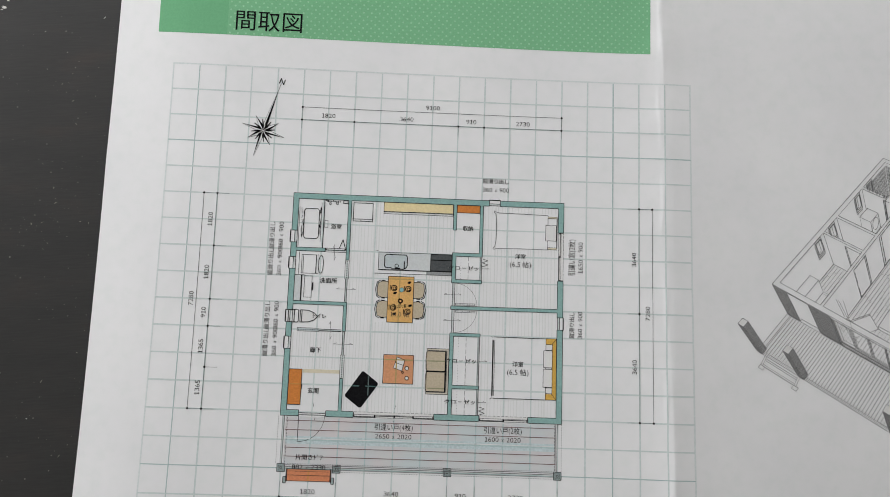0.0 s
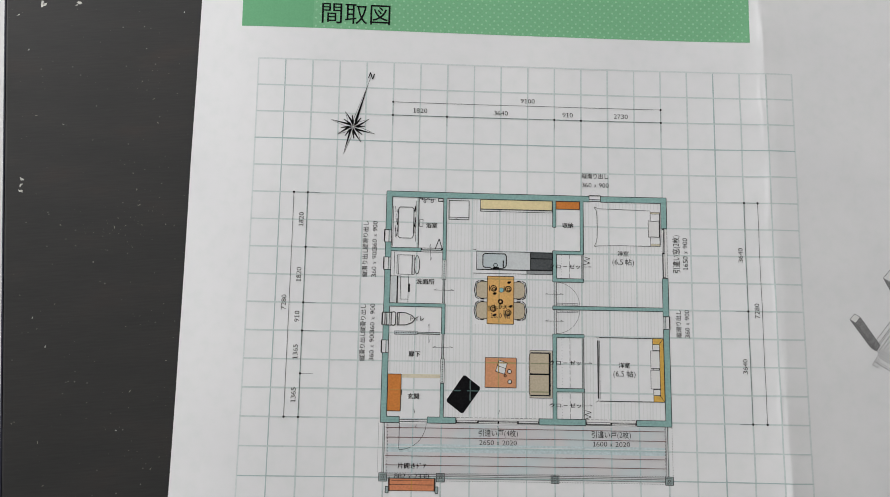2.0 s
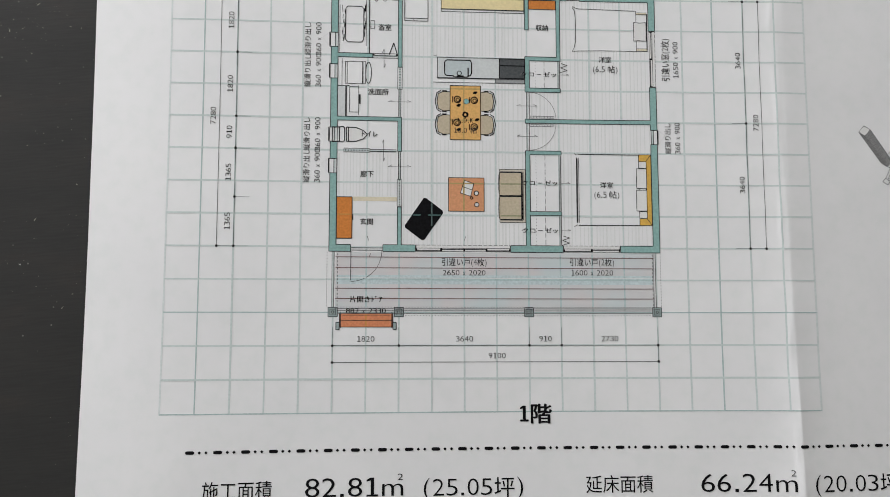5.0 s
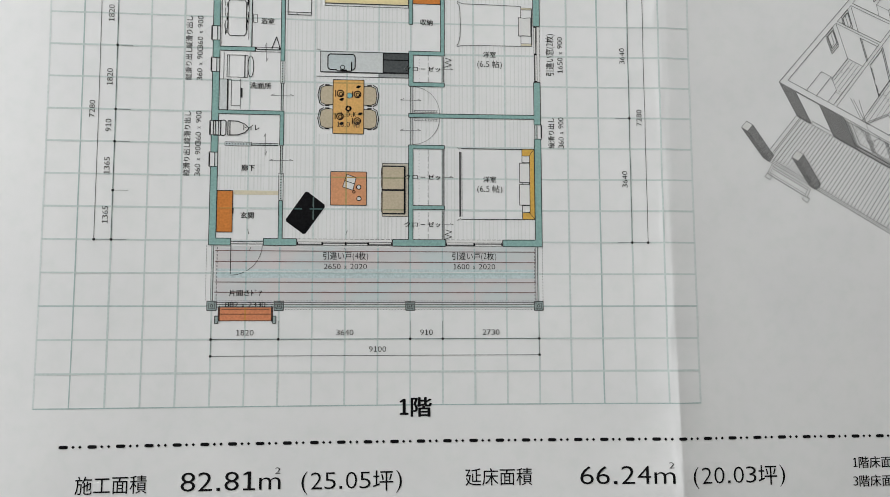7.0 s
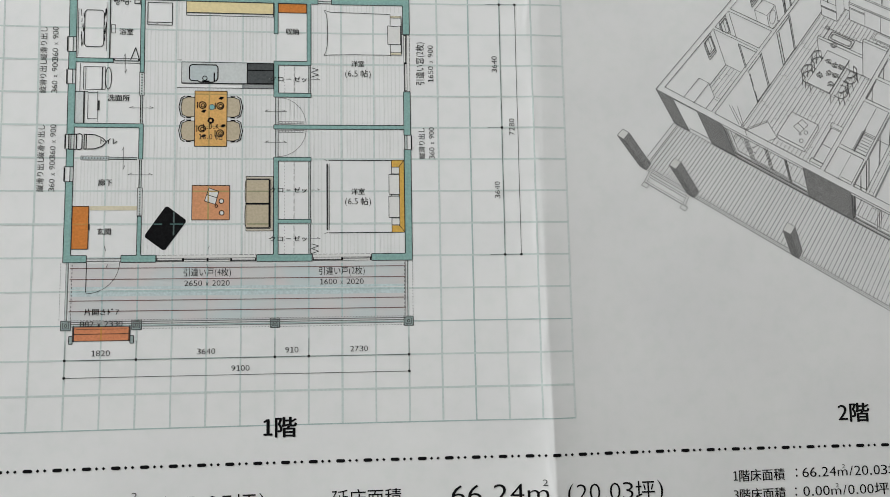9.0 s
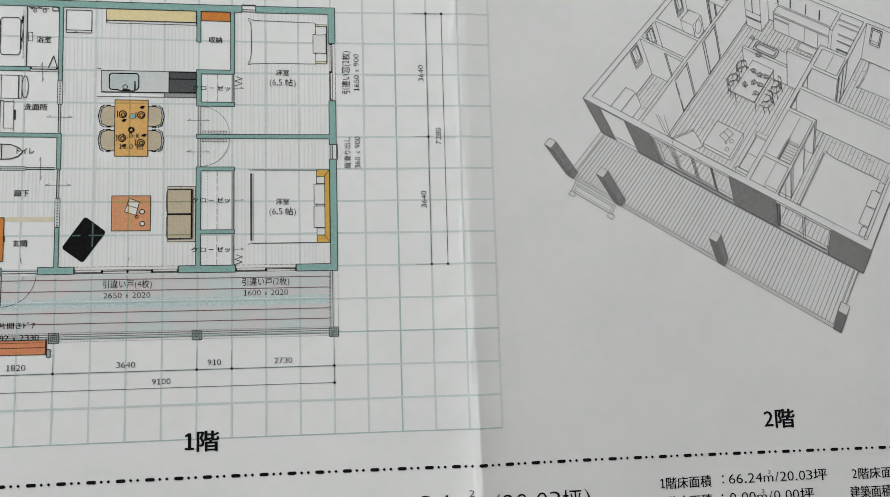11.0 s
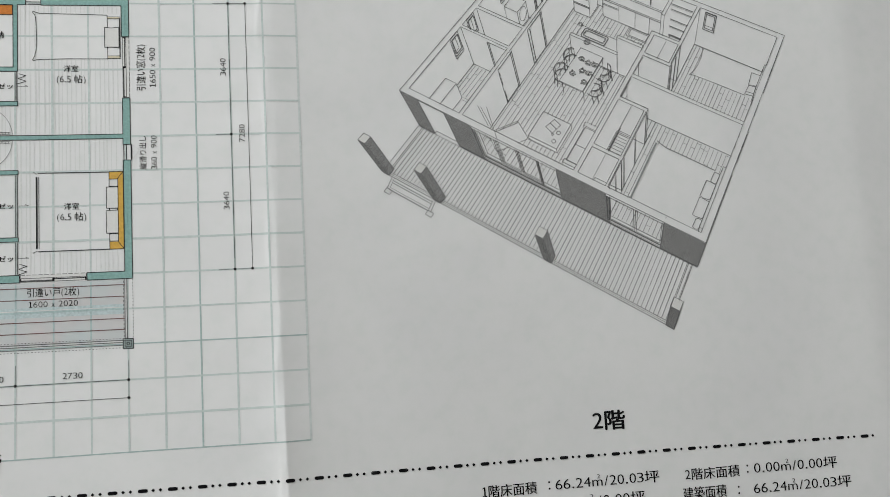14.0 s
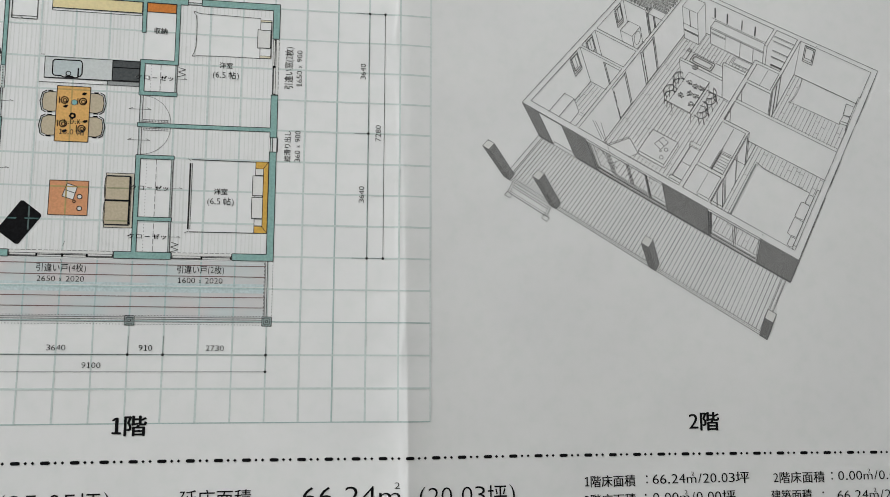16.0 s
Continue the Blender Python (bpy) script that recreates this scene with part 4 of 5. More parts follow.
# ---- words on the plan ----
for body, u, v, w, h in (("浴室", 1.52, 6.91, .42, .2), ("洗面所", 1.33, 4.85, .66, .2), ("トイレ", 1.05, 3.52, .56, .19), ("廊下", 1.0, 2.26, .42, .2), ("玄関", 1.0, .78, .42, .2), ("収納", 6.5, 7.03, .42, .2),
                         ("洋室", 8.52, 6.03, .42, .19), ("(6.5 帖)", 8.52, 5.72, .82, .19), ("洋室", 8.5, 1.99, .42, .19), ("(6.5 帖)", 8.5, 1.69, .82, .19)):
    middle(body, u, v, w, h, material=BLACK, name="room_name", bold=.006 if w < .7 else 0)
for body, u, v, w, h in (("引違い戸(4枚)", 4.0, -.45, 1.42, .19), ("2650 x 2020", 4.0, -.78, 1.34, .165), ("引違い戸(2枚)", 7.99, -.44, 1.42, .19), ("1600 x 2020", 7.99, -.77, 1.34, .165),
                         ("片開きﾄﾞｱ", 1.0, -1.6, 1.0, .19), ("882 x 2330", 1.0, -1.95, 1.22, .165), ("縦滑り出し", 7.52, 8.9, 1.02, .2), ("360 x 900", 7.52, 8.56, 1.02, .165)):
    middle(body, u, v, w, h, material=BLACK, name="opening_note", bold=.008 if u == 1.0 else 0)
for body, u, v, w, h in (("引違い窓(2枚)", 10.46, 6.05, 1.42, .21), ("1650 x 900", 10.79, 6.05, 1.22, .165), ("縦滑り出し", 10.48, 3.51, 1.02, .2), ("360 x 900", 10.79, 3.51, 1.02, .165)):
    middle(body, u, v, w, h, material=BLACK, name="opening_note", turn=90)
for y in (6.49, 5.49, 3.49, 2.5):
    middle("縦滑り出し", -.86, y, 1.06, .2, material=BLACK, name="opening_note", turn=90)
    middle("360 x 900", -.53, y, 1.06, .165, material=BLACK, name="opening_note", turn=90)


# ---- compass ----
def compass():
    cx, cy, lean = -1.45, 10.5, math.atan2(.62, 2.0)

    def at(r, a):
        return (cx + r * math.sin(a + lean), cy + r * math.cos(a + lean))

    c = Print()
    for k in range(16):
        a = k * math.pi / 8
        r = {0: 1.72, 8: 1.08, 4: .86, 12: .86}.get(k, .66 if k % 4 == 2 else .50 if k % 2 == 0 else .46)
        wide, at_r = (.085, .2) if k % 4 == 0 else (.09, .22) if k % 2 == 0 else (.05, .2)
        p, q = at(at_r, a - wide / at_r), at(at_r, a + wide / at_r)
        c.poly([at(.03, a), at(at_r * .8, a + .05), at(r, a), q][::-1])
        if k % 2 == 0:
            c.path([at(.03, a), p, at(r * .98, a)], .011)
        if k == 0:
            c.poly([at(.2, -.1), at(.3, .16), at(1.6, .0)])
        if k % 4 == 1 or k % 4 == 3:
            c.line(at(.1, a), at(.44, a), .035)
    c.line(at(1.7, 0), at(1.98, 0), .012)
    ob = c.put("compass_rose", BLACK, None, 6, "black sixteen-point compass star")
    bar = Vector((math.sin(lean), math.cos(lean))) * .11
    side = Vector((math.cos(lean), -math.sin(lean))) * .08
    m = Vector((-.83, 12.46))
    Print().path([m - side - bar, m - side + bar, m + side - bar, m + side + bar], .034).put("north_letter", BLACK, ob, 7)


compass()


# ---- rules and figures below ----
def rule(v0, w=.098):
    """Dash and two dots, repeated across the sheet with a pitch that widens slightly towards the far side."""
    d = Print()
    for k in range(-2, 44):
        u = -2.478 + .8009 * k - .00013 * k * k + .0000099 * k ** 3
        v = v0 - .006 * max(0, u - 18) + .004 * min(0, u)
        stretch = 1 + .0008 * k
        a, e = u - .128 * stretch, u + .128 * stretch
        d.line((a + .03, v), (e - .03, v), w)
        d.line((a, v), (a + .03, v), w * .7).line((e - .03, v), (e, v), w * .7)
        for x in (.273, .465):
            if k < 43 or x < .3:
                d.disc(u + x * stretch, v, .05, 4)
    d.put("dashed_rule", BLACK, None, 6, "thick black dash and dot rule", "stuff")


rule(-6.083)
rule(-8.19)
text("1階", 5.63, -5.29, 1.04, .46, bold=.016, name="storey_label")
text("2階", 23.49, -5.32, 1.08, .46, bold=.016, name="storey_label")
text("施工面積", -3.72, -7.45, 2.04, .51, name="area_label")
text("82.81m", -.77, -7.43, 2.98, .54, bold=.012, name="area_figure")
text("2", 1.97, -6.97, .19, .18, name="area_figure")
for shift, words in ((.02, "25.05"), (11.92, "20.03")):
    text("(", 2.685 + shift, -7.43, .29, .5, name="area_bracket")
    text(words, 2.98 + shift, -7.45, 1.85, .49, name="area_figure")
    text("坪", 4.84 + shift, -7.53, .66, .6, name="area_unit")
    text(")", 5.5 + shift, -7.43, .29, .5, name="area_bracket")
text("延床面積", 7.65, -7.43, 2.08, .51, name="area_label")
text("66.24m", 11.15, -7.43, 3.0, .54, bold=.012, name="area_figure")
text("2", 13.90, -6.96, .19, .18, name="area_figure")


def small_area(label, u0, w0, colon, figure, u1, v, first):
    text(label, u0, v - .02, w0, .28 if label[0].isdigit() else .37, name="area_label", bold=.009)
    d = Print().disc(colon, v + .05, .032, 8).disc(colon, v + .24, .032, 8).put("colon", BLACK, None, 6)
    a, b = figure
    text(a + "m", u1, v, first + .05, .29, name="area_figure", bold=.009)
    text("2", u1 + first - .15, v + .23, .11, .12, name="area_figure", bold=.006)
    text(b, u1 + first + .05, v, (3.35 if len(b) > 6 else 2.86) - first - .05, .29, name="area_figure", bold=.009)


small_area("1階床面積", 19.90, 1.72, 22.0, ("66.24", "/20.03坪"), 22.17, -7.03, 1.485)
small_area("3階床面積", 19.89, 1.72, 21.94, ("0.00", "/0.00坪"), 22.16, -7.60, 1.24)
small_area("2階床面積", 26.34, 1.83, 28.43, ("0.00", "/0.00坪"), 28.63, -7.04, 1.24)
small_area("建築面積", 26.23, 1.45, 28.08, ("66.24", "/20.03坪"), 28.56, -7.66, 1.485)


# ---- cutaway drawing of the house: plan x, y and height z (1 = top of the cut walls) seen in perspective ----
VIEW = np.array([[.46421, .98433, -2.14803, 18.80442], [-.45221, .78526, .62643, 4.26969], [-.01404, .02176, -.08804, 1.0]])
EYE3 = -np.linalg.solve(VIEW[:, :3], VIEW[:, 3])


def seen_at(p):
    h = VIEW @ np.append(np.array(p, float), 1.0)
    return h[:2] / h[2]


def cutaway():
    solids = [(x0, y0, 0, x1, y1, 1) for x0, y0, x1, y1 in WALLS]
    n_wall = len(solids)
    # lintels over the wide openings and sills under the small windows
    for x0, x1 in ((2.5, 5.45), (7.1, 8.9)):
        solids.append((x0, -.14, .92, x1, .07, 1))
    solids.append((.52, -.14, .97, 1.5, .07, 1))
    for y0, y1 in ((2.28, 2.73), (3.27, 3.71), (5.26, 5.71), (6.26, 6.71)):
        solids += [(-.14, y0, 0, .07, y1, .5), (-.14, y0, .93, .07, y1, 1)]
    n_drawn = len(solids)
    solids += [(.52, -.05, 0, 1.5, .0, .97)]
    unseen = range(n_drawn + 1, n_drawn + 5)
    solids += [(9.93, 3.3, 0, 10.14, 3.76, .5), (9.93, 3.3, .95, 10.14, 3.76, 1), (9.93, 5.14, 0, 10.14, 6.99, .5), (9.93, 5.14, .95, 10.14, 6.99, 1), (7.29, 7.93, 0, 7.71, 8.14, .5), (7.29, 7.93, .93, 7.71, 8.14, 1)]
    # inner lintels over the doors
    solids += [(1.94, 1.24, .93, 2.06, 2.98, 1), (1.94, 4.06, .93, 2.06, 5.65, 1), (5.94, 3.06, .95, 6.08, 3.94, 1), (5.94, 4.07, .95, 6.08, 4.94, 1), (6.98, 5.07, .94, 7.05, 5.95, 1), (6.98, 1.14, .94, 7.05, 2.94, 1), (6.98, .07, .94, 7.05, 1.02, 1), (.07, 2.95, 0, 1.94, 3.05, 1), (1.97, 2.1, 0, 2.03, 2.98, .93), (1.97, 4.08, 0, 2.03, 4.94, .93), (1.94, 1.24, 0, 2.06, 2.1, .93), (1.94, 4.94, 0, 2.06, 5.65, .93)]
    n_built = len(solids)
    posts = [(x - .13, -2.13, 0, x + .13, -1.87, 1) for x in (0, 2, 6, 10)]
    things = {
        "sink_counter": [(3.17, 5.32, 0, 5.93, 6.0, .42), (3.05, 5.2, 0, 4.98, 5.32, .53), (4.98, 5.2, 0, 5.93, 5.32, 1)],
        "cupboard": [(3.29, 7.5, 0, 5.92, 7.92, .5)],
        "fridge": [(2.16, 7.15, 0, 2.87, 7.85, .9)],
        "coffee_table": [(3.53, 1.14, .08, 4.61, 2.2, .21)],
        "sofa": [(5.1, .93, 0, 5.78, 2.31, .23), (5.03, 2.34, 0, 5.93, 2.5, .25), (5.03, .79, 0, 5.93, .93, .25), (5.78, .93, 0, 5.93, 2.31, .36)],
        "single_bed": [(7.58, 6.36, .09, 9.84, 7.77, .1), (9.84, 6.41, 0, 9.92, 7.6, .4)],
        "double_bed": [(7.5, .71, .14, 9.8, 2.99, .15), (9.8, .71, 0, 9.92, 2.97, .4)],
        "shoe_cabinet": [(.08, .26, 0, .52, 1.5, .42)],
        "washing_machine": [(.16, 5.28, 0, .74, 5.92, .45)],
        "toilet": [(-.02, 3.3, 0, .3, 3.7, .4), (.3, 3.3, 0, .9, 3.7, .2)],
    }
    table_top = (3.55, 3.40, .345, 4.47, 5.08, .375)
    blockers = np.array(solids + posts + [b for g in things.values() for b in g] + [table_top], float)
    lo, hi = blockers[:, :3] + .012, blockers[:, 3:] - .012
    grown_lo, grown_hi = np.array(solids)[:, :3] - .006, np.array(solids)[:, 3:] + .006

    board = [(2.86, 1.55), (3.47, 1.16), (2.80, .22), (2.2, .64)]
    board_seen = np.array([seen_at((*p, .06)) for p in board])

    def under_board(pts):
        h = np.c_[pts, np.ones(len(pts))] @ VIEW.T
        q = h[:, :2] / h[:, 2:]
        e = np.roll(board_seen, -1, 0) - board_seen
        w = q[:, None] - board_seen[None]
        cross = e[None, :, 0] * w[..., 1] - e[None, :, 1] * w[..., 0]
        return ((cross > 0).all(1) | (cross < 0).all(1)) & (pts[:, 2] < .05) | (pts[:, 0] > 4.52) & (pts[:, 0] < 5.37) & (pts[:, 1] > 7.04) & (pts[:, 1] < 7.48) & (pts[:, 2] < .001)

    def hidden(pts, mine=None):
        way = EYE3 - pts
        way = np.where(np.abs(way) < 1e-9, 1e-9, way)
        a = (lo[None] - pts[:, None]) / way[:, None]
        b = (hi[None] - pts[:, None]) / way[:, None]
        near, far = np.minimum(a, b).max(2), np.maximum(a, b).min(2)
        out = ((far > np.maximum(near, 1e-4)) & (near < 1)).any(1) | under_board(pts)
        if mine is not None:
            inside = ((pts[:, None] > grown_lo) & (pts[:, None] < grown_hi)).all(2)
            inside[:, mine] = False
            out |= inside.any(1)
        return out

    def draw(out, p, q, w=.018, mine=None):
        length = np.linalg.norm(np.array(q, float) - np.array(p, float))
        for a, b in runs(p, q, lambda t: hidden(t, mine), max(6, int(length / .03))):
            out.line(seen_at(a), seen_at(b), w * rng.uniform(.7, 1.1))

    def box_edges(out, b, w=.018, mine=None):
        c = [(b[0], b[3]), (b[1], b[4]), (b[2], b[5])]
        for axis in range(3):
            o = [k for k in range(3) if k != axis]
            for i in (0, 1):
                for j in (0, 1):
                    p, q = [0, 0, 0], [0, 0, 0]
                    p[axis], q[axis] = c[axis]
                    p[o[0]] = q[o[0]] = c[o[0]][i]
                    p[o[1]] = q[o[1]] = c[o[1]][j]
                    draw(out, p, q, w, mine)

    root = Print()
    root.line(seen_at((-.14, -.14, 0)), seen_at((-.14, -2.0, 0)), .016)
    root = root.put("cutaway_house_drawing", PENCIL, None, 6, "grey line drawing of the roofless house seen from above")
    for k in range(n_built):
        if k in unseen:
            continue
        out = Print()
        box_edges(out, solids[k], .019, k)
        out.put("wall_line" if k < n_wall else "lintel_line", PENCIL, root, 6)
    # stippled siding on the outside of the south walls and the posts
    for x0, x1 in ((-.14, .52), (1.5, 2.5), (5.45, 7.1), (8.9, 10.14)):
        out = Print()
        n = max(1, int((x1 - x0) / .3))
        for k in range(n):
            a, b = x0 + (x1 - x0) * k / n, x0 + (x1 - x0) * (k + 1) / n
            out.poly([seen_at((a, -.14, -.03)), seen_at((b, -.14, -.03)), seen_at((b, -.14, .985)), seen_at((a, -.14, .985))])
        out.put("siding", SIDING, root, 2, "dark stippled siding")
    # speckled tiles lining the bathroom
    out = Print()
    tile = .1

    def tiled(corner, a, b, na, nb):
        corner, a, b = (np.array(k, float) for k in (corner, a, b))
        for i in range(na):
            for j in range(nb):
                mid = corner + a * (i + .5) + b * (j + .5)
                if not hidden(mid[None])[0]:
                    out.poly([seen_at(corner + a * (i + p) + b * (j + q)) for p, q in ((.04, .04), (.96, .04), (.96, .96), (.04, .96))])

    tiled((.075, 7.92, .02), (tile, 0, 0), (0, 0, tile), 18, 9)
    tiled((.075, 6.09, .02), (0, tile, 0), (0, 0, tile), 18, 9)
    tiled((1.1, 6.09, .01), (tile, 0, 0), (0, tile, 0), 8, 18)
    out.put("bathroom_tile_print", TILE_PRINT, root, 2, "speckled grey bathroom tiles", "stuff")
    for b in posts:
        x0, y0, z0, x1, y1, z1 = b
        p = Print()
        box_edges(p, b, .018)
        p = p.put("post", PENCIL, root, 7)
        Print().poly([seen_at(q) for q in ((x0, y0, 0), (x1, y0, 0), (x1, y0, 1), (x0, y0, 1))]).put("front_face", SIDING_DARK, p, 4)
        e = x1 if EYE3[0] > x1 else x0
        Print().poly([seen_at(q) for q in ((e, y0, 0), (e, y1, 0), (e, y1, 1), (e, y0, 1))]).put("side_face", SIDING, p, 4)
        Print().poly([seen_at(q) for q in ((x0, y0, 1), (x1, y0, 1), (x1, y1, 1), (x0, y1, 1))]).put("top_face", PLATE, p, 4)
    # deck boards
    deck_lines = Print()
    x = .07
    while x < 9.98:
        draw(deck_lines, (x, -2.0, -.01), (x, -.145, -.01), .016)
        x += .130
    deck_lines.put("deck_hatching", PENCIL, root, 6, "fine deck board lines", "stuff")
    edge = Print()
    for p, q, w in (((.0, -2.115, 0), (10.02, -2.115, 0), .026), ((.0, -2.01, 0), (9.98, -2.01, 0), .022), ((.0, -2.06, 0), (9.98, -2.06, 0), .012), ((9.98, -2.1, 0), (9.98, -.15, 0), .018), ((9.86, -2.0, 0), (9.86, -.15, 0), .016), ((.02, -2.0, 0), (.02, -.15, 0), .018), ((-.14, -.15, -.03), (10.14, -.15, -.03), .016)):
        draw(edge, p, q, w)
    edge.put("deck_edge", PENCIL, root, 6)

    # floorboards with staggered joints
    def boards(name, x0, y0, x1, y1, pitch):
        out = Print()
        x = x0 + pitch * .5
        while x < x1:
            draw(out, (x, y0, 0), (x, y1, 0), .0135)
            y = y0 + rng.uniform(.2, 1.4)
            while y < y1:
                draw(out, (x - pitch, y, 0), (x, y, 0), .012)
                y += rng.uniform(1.3, 1.9)
            x += pitch
        out.put(name, PENCIL, root, 6, "fine floorboard lines", "stuff")

    boards("living_board_hatching", 2.06, .1, 5.93, 7.9, .155)
    boards("upper_bedroom_board_hatching", 7.1, 4.1, 9.9, 7.9, .15)
    boards("lower_bedroom_board_hatching", 7.1, .1, 9.9, 3.9, .15)
    boards("passage_board_hatching", 6.1, 4.1, 7.1, 4.92, .15)
    boards("lower_passage_board_hatching", 6.1, 3.1, 7.1, 3.92, .15)
    boards("hall_board_hatching", .1, 1.6, 1.9, 2.9, .15)
    # room edges along the floor
    edge = Print()
    for x0, y0, x1, y1 in ((2.06, .07, 5.94, 7.93), (7.07, 4.07, 9.93, 7.93), (7.07, .07, 9.93, 3.94), (.07, .07, 1.94, 2.95), (.07, 4.06, 1.94, 5.94), (.07, 3.06, 1.94, 3.94), (6.08, 3.06, 7.07, 3.94), (6.08, 4.07, 7.07, 4.94)):
        for p, q in (((x0, y0, .003), (x1, y0, .003)), ((x1, y0, .003), (x1, y1, .003)), ((x1, y1, .003), (x0, y1, .003)), ((x0, y1, .003), (x0, y0, .003))):
            draw(edge, p, q, .02)
    for x, y in ((7.08, 7.92), (.08, 2.94), (.08, 3.93), (.08, 5.93)):
        draw(edge, (x, y, 0), (x, y, .99), .016)
    for y in (1.42, 1.52):
        draw(edge, (.57, y, .004), (1.93, y, .004), .014)
    draw(edge, (.52, .08, .93), (1.5, .08, .93), .028)
    edge.line(seen_at((7.1, 7.93, 0)), seen_at((9.86, 7.93, 0)), .026)
    edge.put("floor_edge", PENCIL, root, 6)
    for name, group in things.items():
        out = Print()
        for b in group:
            if name.endswith("_bed") and b is group[0]:
                continue
            box_edges(out, b, .017)
        if name == "sofa":
            draw(out, (5.1, 1.58, .233), (5.78, 1.58, .233), .02)
        if name == "cupboard":
            for x in (4.0, 4.7, 5.3):
                draw(out, (x, 7.495, 0), (x, 7.495, .46), .014)
            draw(out, (3.29, 7.495, .46), (5.92, 7.495, .46), .02)
            for z in (.33, .36):
                draw(out, (3.3, 7.495, z), (3.98, 7.495, z), .016)
        if name == "fridge":
            for z in (.25, .28, .45):
                draw(out, (2.16, 7.145, z), (2.87, 7.145, z), .022)
            draw(out, (2.5, 7.145, .42), (2.5, 7.145, .88), .026)
        if name == "washing_machine":
            ring = [(.75, 5.6 + .24 * math.cos(k * .5236), .27 + .17 * math.sin(k * .5236)) for k in range(13)]
            for p, q in zip(ring, ring[1:]):
                draw(out, p, q, .016)
        if name == "sink_counter":
            # counter end post and the hatch in the kitchen floor
            for r in (.05, .09):
                out.path([seen_at((3.1 + r * math.cos(k * .524), 5.96 + r * math.sin(k * .524), .45)) for k in range(12)], .014, True)
            for g in (0, .06):
                c = [(4.52 + g, 7.04 + g, .002), (5.37 - g, 7.04 + g, .002), (5.37 - g, 7.48 - g, .002), (4.52 + g, 7.48 - g, .002)]
                for p, q in zip(c, c[1:] + c[:1]):
                    draw(out, p, q, .016)
        if name == "single_bed":
            cover = [(7.45, 7.75), (7.5, 7.6), (7.56, 7.3), (7.57, 6.9), (7.53, 6.55), (7.43, 6.32), (7.6, 6.37), (8.4, 6.4), (9.58, 6.42)]
            for p, q in zip(cover, cover[1:]):
                draw(out, (*p, .104), (*q, .104), .016)
            for c in ([(9.49, 7.5), (9.86, 7.52), (9.83, 6.98), (9.7, 6.96), (9.55, 6.91)], [(9.57, 6.9), (9.83, 6.94), (9.84, 6.5), (9.54, 6.45)], [(9.56, 6.58), (9.84, 6.62)]):
                for p, q in zip(c, c[1:] + (c[:1] if len(c) > 2 else [])):
                    draw(out, (*p, .12), (*q, .12), .02)
        if name == "double_bed":
            cover = [(9.6, 2.99), (7.84, 3.0), (7.6, 3.06), (7.44, 3.11)]
            for p, q in zip(cover, cover[1:]):
                draw(out, (*p, .154), (*q, .154), .024)
            draw(out, (9.6, .73, .154), (7.5, .73, .154), .016)
            fold = Print()
            draw(fold, (7.48, .8, .154), (7.46, 3.02, .154), .07)
            fold.put("cover_fold", MIDGREY, root, 5)
            for y0, y1, x0 in ((2.54, 2.9, 9.58), (1.9, 2.5, 9.44), (1.2, 1.84, 9.44), (.82, 1.14, 9.58)):
                c = [(x0, y0), (x0 + .1, y0 - .02), (9.77, y0 + .01), (9.78, y1), (x0 + .12, y1 + .02), (x0 + .01, y1)]
                for p, q in zip(c, c[1:] + c[:1]):
                    draw(out, (*p, .17), (*q, .17), .02)
        out.put(name, PENCIL, root, 6)
    # door in the hall wall and brackets over the cupboard
    out = Print()
    for p, q in (((1.1, 2.94, 0), (1.1, 2.94, .92)), ((1.1, 2.94, .92), (1.9, 2.94, .92)), ((1.16, 2.94, 0), (1.16, 2.94, .9))):
        draw(out, p, q, .026)
    out.put("hall_door", PENCIL, root, 6)
    out = Print()
    for x in (1.16, 1.22, 1.5, 1.55, 1.86, 1.92):
        draw(out, (x, 5.93, 0), (x, 5.93, .95), .024)
    draw(out, (1.16, 5.93, .95), (1.92, 5.93, .95), .02)
    out.put("bathroom_door", PENCIL_DARK, root, 6)
    for y in (2.12, 4.17):
        out = Print()
        for k in range(7):
            if y > 4 or k != 3:
                draw(out, (2.075, y, .13 * k), (2.075, y, .13 * k + (.13 if y > 4 else rng.uniform(.07, .13))), .028)
        out.put("door_edge", PENCIL_DARK, root, 6)
    for y in (2.96, 5.02):
        out = Print()
        for g in (0, .075):
            draw(out, (2.07, y - g, 0), (2.07, y - g, .97), .024)
        draw(out, (2.07, y - .84, .93), (2.07, y, .93), .014)
        out.put("door_edge", PENCIL, root, 6)
    for x in (3.3, 3.87, 4.55, 5.15):
        out = Print()
        draw(out, (x, 7.92, .58), (x, 7.92, .85), .05)
        out.put("shelf_bracket", PENCIL, root, 6)
    out = Print()
    draw(out, (3.3, 7.6, .72), (5.92, 7.6, .72), .014)
    out.put("wall_shelf", PENCIL, root, 6)
    # east wall top across its windows
    out = Print()
    for y0, y1 in ((3.3, 3.76), (5.14, 6.99)):
        for x in (9.93, 10.14):
            draw(out, (x, y0, 1.0), (x, y1, 1.0), .011)
    out.put("wall_line", PENCIL, root, 6)
